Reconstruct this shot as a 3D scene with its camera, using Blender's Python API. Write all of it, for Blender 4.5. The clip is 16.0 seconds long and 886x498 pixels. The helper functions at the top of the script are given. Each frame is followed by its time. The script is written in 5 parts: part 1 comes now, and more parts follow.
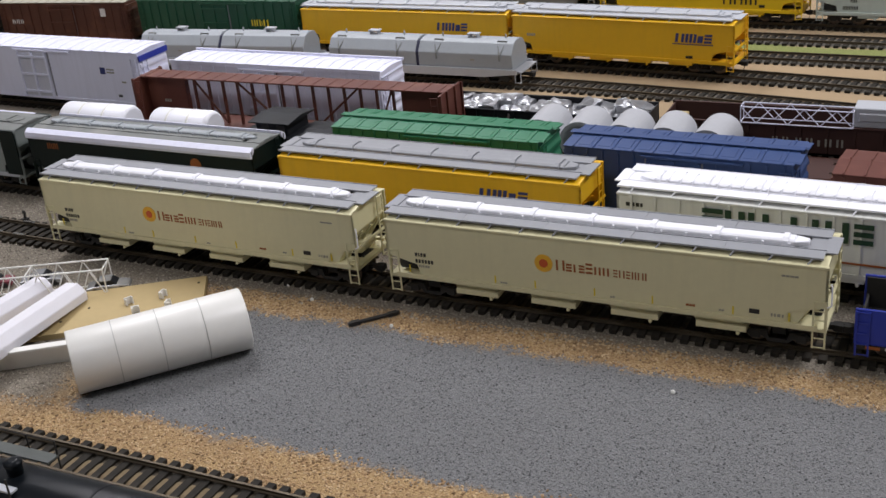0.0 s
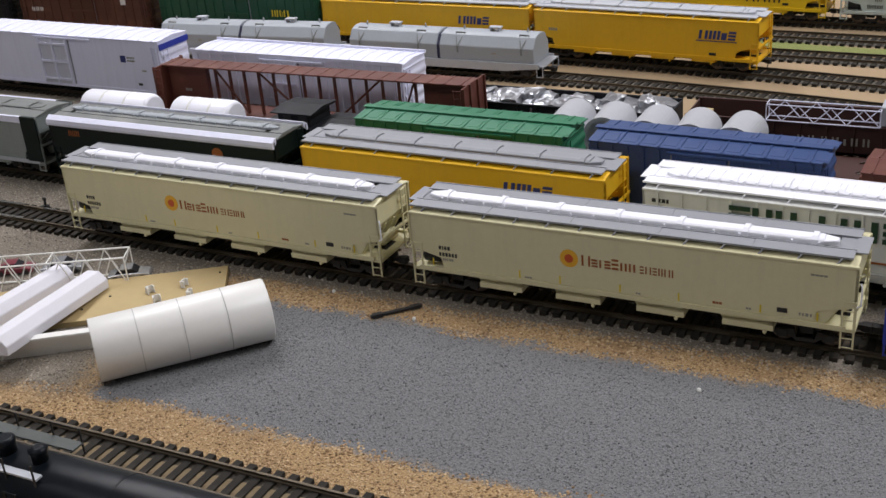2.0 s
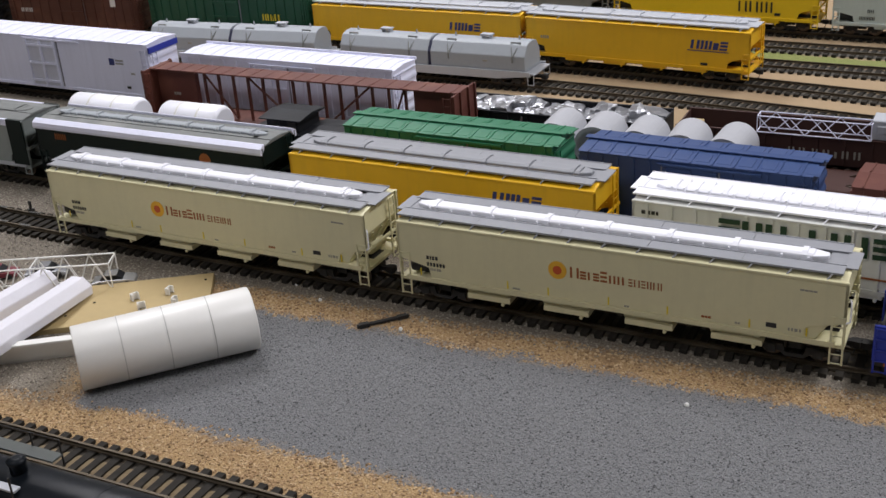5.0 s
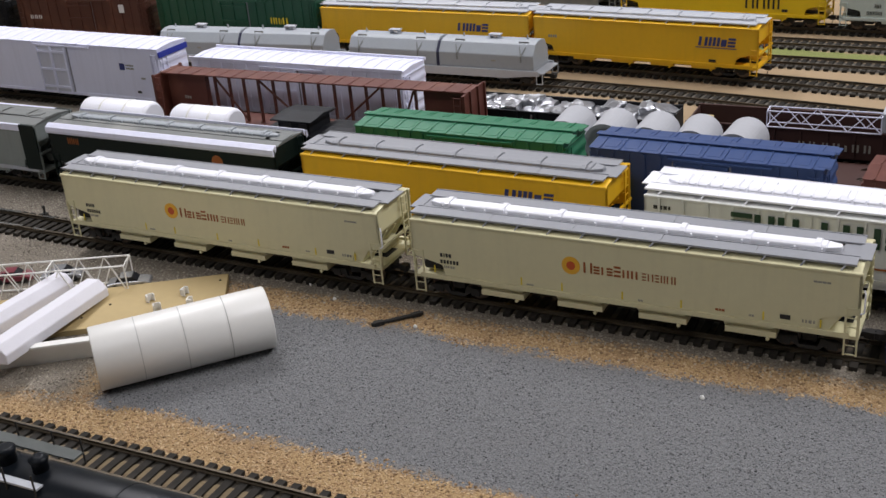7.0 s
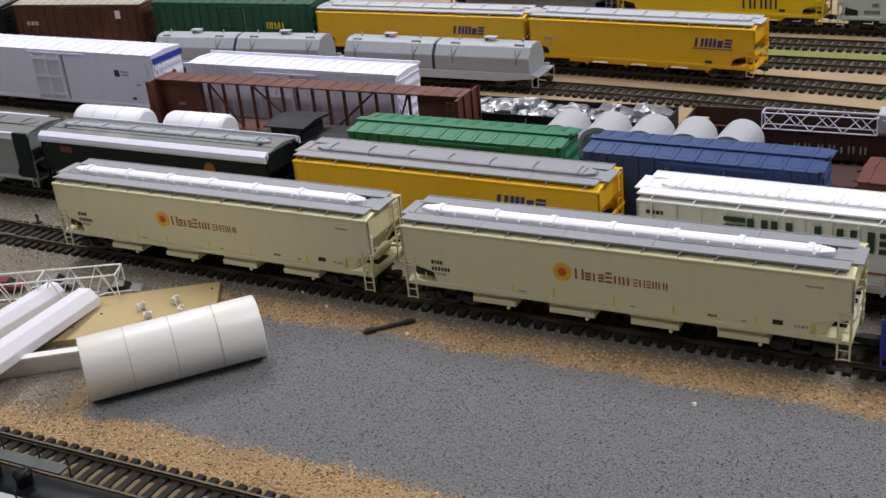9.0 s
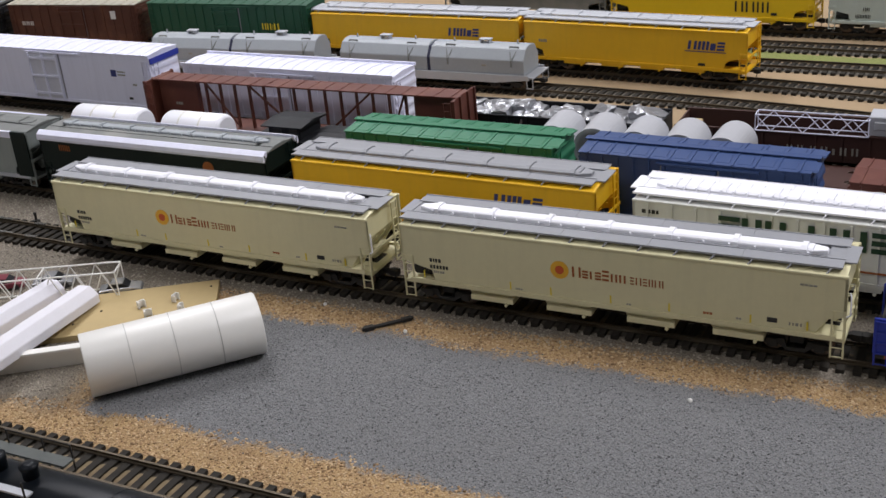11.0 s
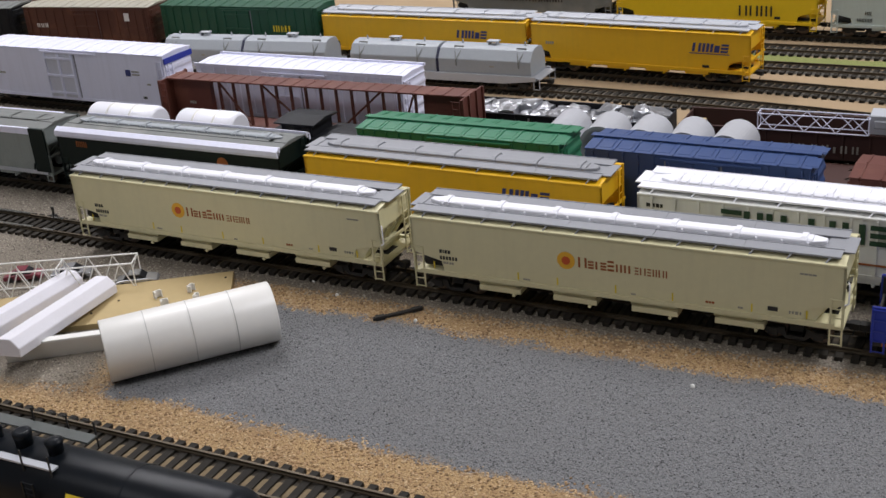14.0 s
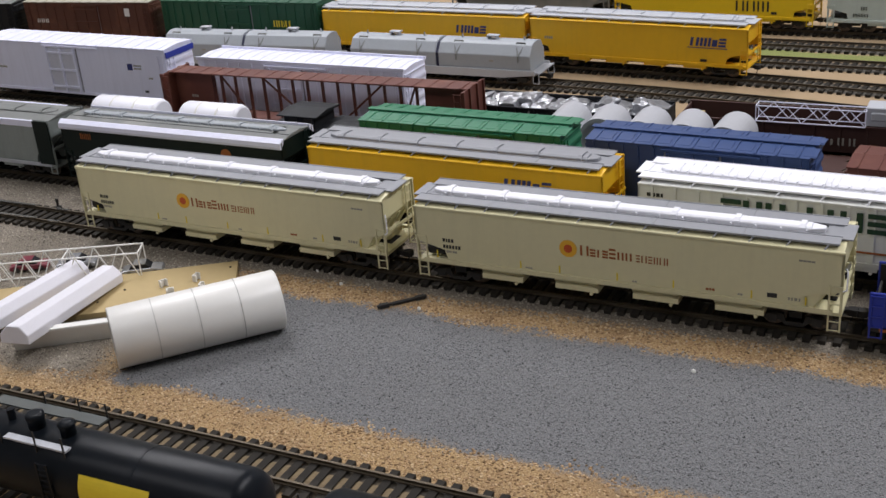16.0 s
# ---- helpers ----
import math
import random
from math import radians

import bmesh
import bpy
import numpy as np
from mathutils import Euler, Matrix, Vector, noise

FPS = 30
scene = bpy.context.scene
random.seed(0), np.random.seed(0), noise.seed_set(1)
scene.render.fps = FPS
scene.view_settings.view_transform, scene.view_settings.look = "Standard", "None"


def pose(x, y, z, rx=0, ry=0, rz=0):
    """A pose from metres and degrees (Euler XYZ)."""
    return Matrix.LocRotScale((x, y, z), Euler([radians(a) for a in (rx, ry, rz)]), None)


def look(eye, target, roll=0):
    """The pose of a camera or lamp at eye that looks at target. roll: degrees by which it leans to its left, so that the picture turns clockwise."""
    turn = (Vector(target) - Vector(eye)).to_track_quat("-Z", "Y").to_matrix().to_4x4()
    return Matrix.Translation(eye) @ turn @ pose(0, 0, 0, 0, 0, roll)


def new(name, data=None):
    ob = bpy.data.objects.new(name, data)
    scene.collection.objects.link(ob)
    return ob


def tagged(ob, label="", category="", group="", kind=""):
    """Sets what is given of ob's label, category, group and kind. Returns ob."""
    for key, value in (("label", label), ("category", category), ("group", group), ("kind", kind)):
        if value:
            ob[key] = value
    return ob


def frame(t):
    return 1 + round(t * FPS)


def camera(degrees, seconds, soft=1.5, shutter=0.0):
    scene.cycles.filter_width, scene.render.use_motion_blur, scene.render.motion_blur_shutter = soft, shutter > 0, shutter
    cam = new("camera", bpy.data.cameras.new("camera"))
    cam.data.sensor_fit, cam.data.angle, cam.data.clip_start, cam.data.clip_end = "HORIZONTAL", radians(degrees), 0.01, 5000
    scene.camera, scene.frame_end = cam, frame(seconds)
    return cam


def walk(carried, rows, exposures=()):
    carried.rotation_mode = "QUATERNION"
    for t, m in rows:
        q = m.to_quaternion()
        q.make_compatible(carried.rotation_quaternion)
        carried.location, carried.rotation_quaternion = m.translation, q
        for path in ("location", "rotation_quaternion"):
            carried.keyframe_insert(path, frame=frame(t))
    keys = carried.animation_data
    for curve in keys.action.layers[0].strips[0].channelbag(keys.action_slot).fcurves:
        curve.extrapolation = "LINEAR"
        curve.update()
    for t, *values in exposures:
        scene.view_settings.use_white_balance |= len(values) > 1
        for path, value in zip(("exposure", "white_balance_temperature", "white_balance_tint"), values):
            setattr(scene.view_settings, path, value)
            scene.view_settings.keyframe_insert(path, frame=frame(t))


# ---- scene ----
cam = camera(42.0, 16.0)
PATH = [
    (0, (0.28503, -0.47636, 0.27711), (-0.13771, 0.32624, -0.14376), -5.814),
    (0.5, (0.28353, -0.47263, 0.27685), (-0.14177, 0.32854, -0.14416), -5.815),
    (1, (0.28022, -0.47437, 0.27589), (-0.14419, 0.32634, -0.14688), -5.497),
    (1.5, (0.27745, -0.47685, 0.27543), (-0.15020, 0.32137, -0.14877), -5.061),
    (2, (0.27674, -0.47750, 0.27575), (-0.15204, 0.32009, -0.14850), -5.093),
    (2.5, (0.27628, -0.47965, 0.27741), (-0.14680, 0.32019, -0.14832), -4.464),
    (3, (0.27340, -0.47726, 0.27767), (-0.14479, 0.32629, -0.14591), -3.880),
    (3.5, (0.27179, -0.47665, 0.27783), (-0.14114, 0.33116, -0.14280), -3.614),
    (5.8, (0.27710, -0.47014, 0.27631), (-0.15522, 0.32727, -0.14469), -4.972),
    (6, (0.27598, -0.47171, 0.27672), (-0.15999, 0.32473, -0.14235), -5.029),
    (6.5, (0.27401, -0.47610, 0.27782), (-0.16166, 0.32121, -0.13991), -5.182),
    (7, (0.27436, -0.47678, 0.27516), (-0.15343, 0.32426, -0.14358), -5.144),
    (7.5, (0.28017, -0.47437, 0.27611), (-0.13562, 0.33261, -0.14331), -5.107),
    (8, (0.28118, -0.47031, 0.27360), (-0.13261, 0.33627, -0.14856), -5.273),
    (8.5, (0.27968, -0.46870, 0.27586), (-0.14737, 0.33157, -0.14507), -5.548),
    (9, (0.27931, -0.46931, 0.27594), (-0.15357, 0.32935, -0.14212), -5.788),
    (11.5, (0.27786, -0.48085, 0.27694), (-0.14563, 0.32362, -0.13957), -5.297),
    (12, (0.27802, -0.48494, 0.27626), (-0.14625, 0.31933, -0.13985), -5.331),
    (12.5, (0.28133, -0.48827, 0.27632), (-0.14506, 0.31595, -0.13770), -5.311),
    (13, (0.28435, -0.49012, 0.27678), (-0.14135, 0.31531, -0.13560), -5.275),
    (13.5, (0.28518, -0.49238, 0.27643), (-0.14346, 0.31324, -0.13252), -5.206),
    (14, (0.28341, -0.49444, 0.27549), (-0.14558, 0.31081, -0.13383), -5.177),
    (14.5, (0.27969, -0.50033, 0.27765), (-0.14344, 0.30839, -0.13093), -4.701),
    (15, (0.27808, -0.50189, 0.27664), (-0.14012, 0.30937, -0.13198), -4.630),
    (15.5, (0.27924, -0.50357, 0.27562), (-0.13986, 0.30735, -0.13275), -4.981),
    (16, (0.28297, -0.50468, 0.27391), (-0.14148, 0.30255, -0.13623), -5.055),
]
walk(cam, [(t, look(eye, target, roll)) for t, eye, target, roll in PATH])

# ---- light: ceiling tubes of the railway room ----
world = bpy.data.worlds.new("room_air")
world.use_nodes = True
world.node_tree.nodes["Background"].inputs[0].default_value = (0.75, 0.86, 1.0, 1)
world.node_tree.nodes["Background"].inputs[1].default_value = 0.015
scene.world = world
scene.view_settings.exposure = -0.04


def tube_lamp(x, y, z, sx, sy, watts, colour, rz=0.0):
    d = bpy.data.lights.new("ceiling_tube", "AREA")
    d.shape, d.size, d.size_y, d.energy, d.color = "RECTANGLE", sx, sy, watts, colour
    ob = new("ceiling_tube", d)
    ob.matrix_basis = pose(x, y, z, 0, 0, rz)
    return ob


tube_lamp(0.95, 0.55, 1.32, 0.35, 1.25, 25.0, (0.972, 0.957, 1.0))
tube_lamp(-0.75, 0.75, 1.32, 0.35, 1.25, 26.0, (0.972, 0.957, 1.0))
tube_lamp(-0.40, -0.95, 1.32, 1.25, 0.35, 7.2, (0.972, 0.957, 1.0))

# ---- materials ----


def material(name, colour, rough=0.55, metal=0.0, grain=0.12, scale=400.0, bump=0.15, stain=0.1, dust=None, spec=0.5, streak=0.0):
    """Painted or plain surface with two sizes of variation."""
    m = bpy.data.materials.new(name)
    m.use_nodes = True
    nt = m.node_tree
    n, l = nt.nodes, nt.links
    b = n["Principled BSDF"]
    tc = n.new("ShaderNodeTexCoord")
    fine = n.new("ShaderNodeTexNoise")
    fine.inputs["Scale"].default_value, fine.inputs["Detail"].default_value = scale, 4
    wide = n.new("ShaderNodeTexNoise")
    wide.inputs["Scale"].default_value, wide.inputs["Detail"].default_value = scale / 9, 5
    l.new(tc.outputs["Object"], fine.inputs["Vector"])
    l.new(tc.outputs["Object"], wide.inputs["Vector"])
    lo = [max(0.0, c * (1 - grain - stain)) for c in colour]
    hi = [min(1.0, c * (1 + grain)) for c in colour]
    r1 = n.new("ShaderNodeMix")
    r1.data_type = "RGBA"
    r1.inputs["A"].default_value, r1.inputs["B"].default_value = (*lo, 1), (*hi, 1)
    mid = n.new("ShaderNodeMath")
    mid.operation = "MULTIPLY_ADD"
    mid.inputs[1].default_value = 0.45
    half = n.new("ShaderNodeMath")
    half.operation = "MULTIPLY"
    half.inputs[1].default_value = 0.55
    l.new(wide.outputs["Fac"], half.inputs[0])
    l.new(fine.outputs["Fac"], mid.inputs[0])
    l.new(half.outputs[0], mid.inputs[2])
    l.new(mid.outputs[0], r1.inputs["Factor"])
    out = r1.outputs["Result"]
    if dust:
        rm = n.new("ShaderNodeMapRange")
        rm.inputs["From Min"].default_value, rm.inputs["From Max"].default_value = 0.52, 0.68
        l.new(wide.outputs["Fac"], rm.inputs["Value"])
        r2 = n.new("ShaderNodeMix")
        r2.data_type = "RGBA"
        r2.inputs["B"].default_value = (*dust, 1)
        l.new(rm.outputs["Result"], r2.inputs["Factor"])
        l.new(out, r2.inputs["A"])
        out = r2.outputs["Result"]
    if streak:
        mp = n.new("ShaderNodeMapping")
        mp.inputs["Scale"].default_value = (1.0, 1.0, 0.07)
        l.new(tc.outputs["Object"], mp.inputs["Vector"])
        st = n.new("ShaderNodeTexNoise")
        st.inputs["Scale"].default_value, st.inputs["Detail"].default_value = 260.0, 6
        l.new(mp.outputs["Vector"], st.inputs["Vector"])
        sm = n.new("ShaderNodeMapRange")
        sm.inputs["From Min"].default_value, sm.inputs["From Max"].default_value, sm.inputs["To Max"].default_value = 0.48, 0.75, streak
        l.new(st.outputs["Fac"], sm.inputs["Value"])
        r3 = n.new("ShaderNodeMix")
        r3.data_type = "RGBA"
        r3.inputs["B"].default_value = (*[c * 0.55 + 0.02 for c in colour], 1)
        l.new(sm.outputs["Result"], r3.inputs["Factor"])
        l.new(out, r3.inputs["A"])
        out = r3.outputs["Result"]
    l.new(out, b.inputs["Base Color"])
    b.inputs["Roughness"].default_value, b.inputs["Metallic"].default_value = rough, metal
    b.inputs["Specular IOR Level"].default_value = spec
    if bump:
        bp = n.new("ShaderNodeBump")
        bp.inputs["Strength"].default_value, bp.inputs["Distance"].default_value = bump, 0.0004
        l.new(fine.outputs["Fac"], bp.inputs["Height"])
        l.new(bp.outputs["Normal"], b.inputs["Normal"])
    return m


CREAM = material("cream_paint", (0.66, 0.62, 0.39), 0.5, scale=300, bump=0.05, grain=0.05, stain=0.06, streak=0.10)
ROOF_GREY = material("roof_grey_paint", (0.28, 0.29, 0.315), 0.55, scale=350, bump=0.08, grain=0.07)
HATCH_WHITE = material("white_hatch_plastic", (0.88, 0.89, 0.95), 0.28, bump=0.04, grain=0.03, stain=0.03)
YELLOW = material("yellow_paint", (0.80, 0.46, 0.012), 0.45, scale=260, bump=0.05, grain=0.06, stain=0.08, streak=0.15)
YELLOW_2 = material("bright_yellow_paint", (0.82, 0.56, 0.015), 0.45, scale=260, bump=0.05, grain=0.05)
PALE_GREY = material("pale_grey_paint", (0.44, 0.46, 0.50), 0.5, bump=0.06, grain=0.06)
OLD_GREY = material("weathered_grey_paint", (0.17, 0.18, 0.175), 0.6, bump=0.15, grain=0.16, scale=260, dust=(0.25, 0.25, 0.235))
BLACK = material("black_paint", (0.010, 0.011, 0.014), 0.6, bump=0.1, grain=0.2, dust=(0.018, 0.02, 0.024), spec=0.25)
TANK_BLACK = material("tank_black_paint", (0.006, 0.008, 0.011), 0.34, bump=0.06, grain=0.25, scale=200, dust=(0.012, 0.015, 0.020), spec=0.13)
GREEN_BLACK = material("green_black_paint", (0.004, 0.011, 0.010), 0.5, bump=0.06, grain=0.2, spec=0.25)
UNDER = material("underframe_black", (0.02, 0.019, 0.018), 0.7, bump=0.2, grain=0.2)
RUSTY = material("oxide_red_paint", (0.115, 0.032, 0.022), 0.6, bump=0.12, grain=0.12, dust=(0.15, 0.05, 0.032))
BROWN = material("boxcar_brown_paint", (0.078, 0.024, 0.014), 0.6, bump=0.1, grain=0.15, dust=(0.115, 0.04, 0.022))
GREEN = material("light_green_paint", (0.018, 0.165, 0.078), 0.5, bump=0.06, grain=0.07)
DARK_GREEN = material("dark_green_paint", (0.009, 0.072, 0.036), 0.5, bump=0.06, grain=0.08)
BLUE = material("blue_paint", (0.030, 0.064, 0.185), 0.5, bump=0.06, grain=0.08)
VIVID_BLUE = material("vivid_blue_paint", (0.02, 0.04, 0.36), 0.45, bump=0.05, grain=0.05)
WHITE = material("white_paint", (0.75, 0.765, 0.92), 0.45, bump=0.05, grain=0.03, stain=0.04, streak=0.15)
SOO_WHITE = material("old_white_paint", (0.72, 0.73, 0.70), 0.5, bump=0.05, grain=0.03, stain=0.05, streak=0.3)
STYRENE = material("white_styrene", (0.78, 0.775, 0.745), 0.38, bump=0.03, grain=0.02, stain=0.03)
FOAM = material("white_foam", (0.72, 0.715, 0.77), 0.7, bump=0.3, grain=0.04, stain=0.05, scale=900)
ROOF_TAN = material("galvanised_roof", (0.36, 0.34, 0.28), 0.6, bump=0.1, grain=0.1)
GALV = material("light_galvanised", (0.33, 0.36, 0.39), 0.5, bump=0.08, grain=0.08)
LIGHT_GREY = material("grey_hopper_paint", (0.26, 0.29, 0.28), 0.5, bump=0.08, grain=0.08, dust=(0.20, 0.225, 0.215), streak=0.3)
MINT_GREY = material("pale_green_grey_paint", (0.55, 0.62, 0.58), 0.5, bump=0.06, grain=0.05, streak=0.15)
FOIL = material("aluminium_foil", (0.44, 0.45, 0.48), 0.36, metal=0.9, bump=0.5, scale=500)
RAIL = material("railhead", (0.105, 0.084, 0.058), 0.55, metal=0.7, bump=0.1, grain=0.2, scale=120)
TIE = material("tie_plastic", (0.021, 0.018, 0.014), 0.8, bump=0.2, grain=0.25, dust=(0.036, 0.031, 0.024), spec=0.25)
# brown darkened to include the shadow on the boom gondola; flatcar deck shares it
DARK_BROWN = material("oxide_paint_with_shade", (0.05, 0.019, 0.015), 0.65, bump=0.1, grain=0.2)
SEAM = material("seam_plastic", (0.52, 0.52, 0.50), 0.5, bump=0)
CARD = material("tan_card", (0.46, 0.35, 0.17), 0.8, bump=0.1, grain=0.06, scale=200)
STEEL = material("wheel_steel", (0.16, 0.13, 0.11), 0.4, metal=0.8, bump=0.05)
DECK_GREY = material("dark_deck_grey", (0.075, 0.085, 0.08), 0.6, bump=0.1, grain=0.15)
MARK_ORANGE = material("orange_print", (0.31, 0.088, 0.016), 0.5, bump=0)
MARK_SUN = material("sun_yellow_print", (0.78, 0.42, 0.03), 0.5, bump=0)
MARK_RED = material("sun_red_print", (0.55, 0.09, 0.02), 0.5, bump=0)
MARK_BLUE = material("navy_print", (0.03, 0.04, 0.17), 0.5, bump=0)
MARK_BLUE_BLACK = material("blue_black_seal", (0.012, 0.015, 0.05), 0.6, bump=0)
MARK_BLACK = material("black_print", (0.02, 0.02, 0.02), 0.5, bump=0)
MARK_GREEN = material("green_print", (0.008, 0.045, 0.020), 0.5, bump=0)
MARK_YELLOW = material("yellow_print", (0.75, 0.58, 0.03), 0.5, bump=0)
MARK_WHITE = material("white_print", (0.7, 0.7, 0.7), 0.5, bump=0)
MARK_GREY = material("grey_print", (0.3, 0.29, 0.25), 0.5, bump=0)

# white door paint greyed to carry the shading of its recessed panels
DOOR_SHADE = material("white_door_shade", (0.61, 0.62, 0.71), 0.5, bump=0.05, grain=0.05, streak=0.2)
# grey that paints the recess shadow beside the doors
SHADOW_GAP = material("door_gap_shade", (0.22, 0.22, 0.25), 0.8, bump=0)

# ---- mesh helpers ----


def box(bm, x0, x1, y0, y1, z0, z1):
    v = [bm.verts.new((x, y, z)) for x in (x0, x1) for y in (y0, y1) for z in (z0, z1)]
    for f in ((0, 1, 3, 2), (4, 6, 7, 5), (0, 4, 5, 1), (2, 3, 7, 6), (0, 2, 6, 4), (1, 5, 7, 3)):
        bm.faces.new([v[i] for i in f])
    return bm


def prism(bm, poly, a, b, axis="y"):
    """Extrude a polygon along an axis: its points are (x, z) for y, (y, z) for x, (x, y) for z."""
    def at(p, s):
        return (p[0], s, p[1]) if axis == "y" else (s, p[0], p[1]) if axis == "x" else (p[0], p[1], s)
    lo, hi = [bm.verts.new(at(p, a)) for p in poly], [bm.verts.new(at(p, b)) for p in poly]
    bm.faces.new(lo), bm.faces.new(hi)
    for i in range(len(poly)):
        j = (i + 1) % len(poly)
        bm.faces.new((lo[i], lo[j], hi[j], hi[i]))
    return bm


def bar(bm, p, q, r, sides=6):
    """A round rod from p to q."""
    p, q = Vector(p), Vector(q)
    d = (q - p).normalized()
    u = d.orthogonal().normalized()
    w = d.cross(u)
    ring = [[bm.verts.new(e + r * (math.cos(k * math.tau / sides) * u + math.sin(k * math.tau / sides) * w)) for k in range(sides)] for e in (p, q)]
    bm.faces.new(ring[0]), bm.faces.new(ring[1])
    for k in range(sides):
        j = (k + 1) % sides
        bm.faces.new((ring[0][k], ring[0][j], ring[1][j], ring[1][k]))
    return bm


def lathe(bm, rows, axis="x", sides=40, centre=(0, 0, 0)):
    """Rings of (along, radius) joined into a round body."""
    c = Vector(centre)
    rings = []
    for s, r in rows:
        ring = []
        for k in range(sides):
            a = k * math.tau / sides
            p, q = r * math.cos(a), r * math.sin(a)
            ring.append(bm.verts.new(c + Vector((s, p, q) if axis == "x" else (p, s, q) if axis == "y" else (p, q, s))))
        rings.append(ring)
    for a, b in zip(rings, rings[1:]):
        for k in range(sides):
            j = (k + 1) % sides
            bm.faces.new((a[k], a[j], b[j], b[k]))
    if rows[0][1] > 1e-6:
        bm.faces.new(rings[0])
    if rows[-1][1] > 1e-6:
        bm.faces.new(rings[-1])
    return bm


def mesh_of(name, bm, mat, bevel=0.0, smooth=False):
    bmesh.ops.recalc_face_normals(bm, faces=bm.faces)
    if bevel:
        bmesh.ops.bevel(bm, geom=list(bm.edges), offset=bevel, segments=1, affect="EDGES", clamp_overlap=True)
    me = bpy.data.meshes.new(name)
    bm.to_mesh(me)
    bm.free()
    me.materials.append(mat)
    if smooth:
        for f in me.polygons:
            f.use_smooth = len(f.vertices) == 4
    return me


def part(name, bm, mat, parent, label="", bevel=0.0, smooth=False, m=None):
    me = bm if isinstance(bm, bpy.types.Mesh) else mesh_of(name, bm, mat, bevel, smooth)
    ob = new(name, me)
    ob.parent = parent
    if m is not None:
        ob.matrix_basis = m
    return tagged(ob, label) if label else ob


def B():
    return bmesh.new()


def thing(name, label, category, m, group=""):
    ob = new(name)
    ob.empty_display_size = 0.02
    ob.matrix_basis = m
    return tagged(ob, label, category, group)


def alone(name, bm, mat, label, category, m=None, bevel=0.0, smooth=False, group="", kind=""):
    ob = new(name, mesh_of(name, bm, mat, bevel, smooth))
    if m is not None:
        ob.matrix_basis = m
    return tagged(ob, label, category, group, kind)


def sheet(bm, x0, x1, z0, z1, y, lean=0.0, deep=0.00012):
    """A thin raised print on the side at y; lean slants it."""
    v = [(x0, z0), (x1, z0), (x1 + lean, z1), (x0 + lean, z1)]
    return prism(bm, v, y - deep, y + deep)


def word_bars(bm, x, z, height, widths, y, gap=0.25, lean=0.0):
    """Plain bars of letter size, one a letter, for print too small to pick apart."""
    for w in widths:
        if w:
            sheet(bm, x, x + w * height, z, z + height, y, lean * height)
        x += (w + gap) * height
    return bm


def letters(ob, x, z, height, widths, y, mat, gap=0.25, lean=0.0, strokes="", stem=0.0):
    """Larger print: every bar a part of its own. Strokes: 1 to 4 upright bars, h three level bars, b a low block."""
    for i, w in enumerate(widths):
        if w:
            s = w * height
            kind = strokes[i] if strokes else "2" if w > 0.45 and height > 0.0025 else "b"
            st = stem or s * 0.30
            if kind == "h":
                st = min(st, height * 0.24)
                for f in (0, 0.5, 1):
                    z0 = z + f * (height - st)
                    part("print_bar", sheet(B(), x + lean * (z0 - z), x + s + lean * (z0 - z), z0, z0 + st, y, lean * st), mat, ob)
            elif kind == "b":
                part("print_bar", sheet(B(), x, x + s, z, z + height * 0.8, y, lean * height * 0.8), mat, ob)
            else:
                k = int(kind)
                for j in range(k):
                    a = x + (s - st) * (j / (k - 1) if k > 1 else 0)
                    part("print_bar", sheet(B(), a, a + st, z, z + height, y, lean * height), mat, ob)
        x += (w + gap) * height


def small_print(ob, x, z, height, widths, y, mat, gap=0.3):
    o = part("small_print", word_bars(B(), x, z, height, widths, y, gap), mat, ob)
    o["kind"] = "stuff"


def disc(bm, x, z, r, y, deep=0.00012, sides=28):
    return prism(bm, [(x + r * math.cos(k * math.tau / sides), z + r * math.sin(k * math.tau / sides)) for k in range(sides)], y - deep, y + deep)


RAIL_TOP = 0.0042

# ---- ground and tracks ----


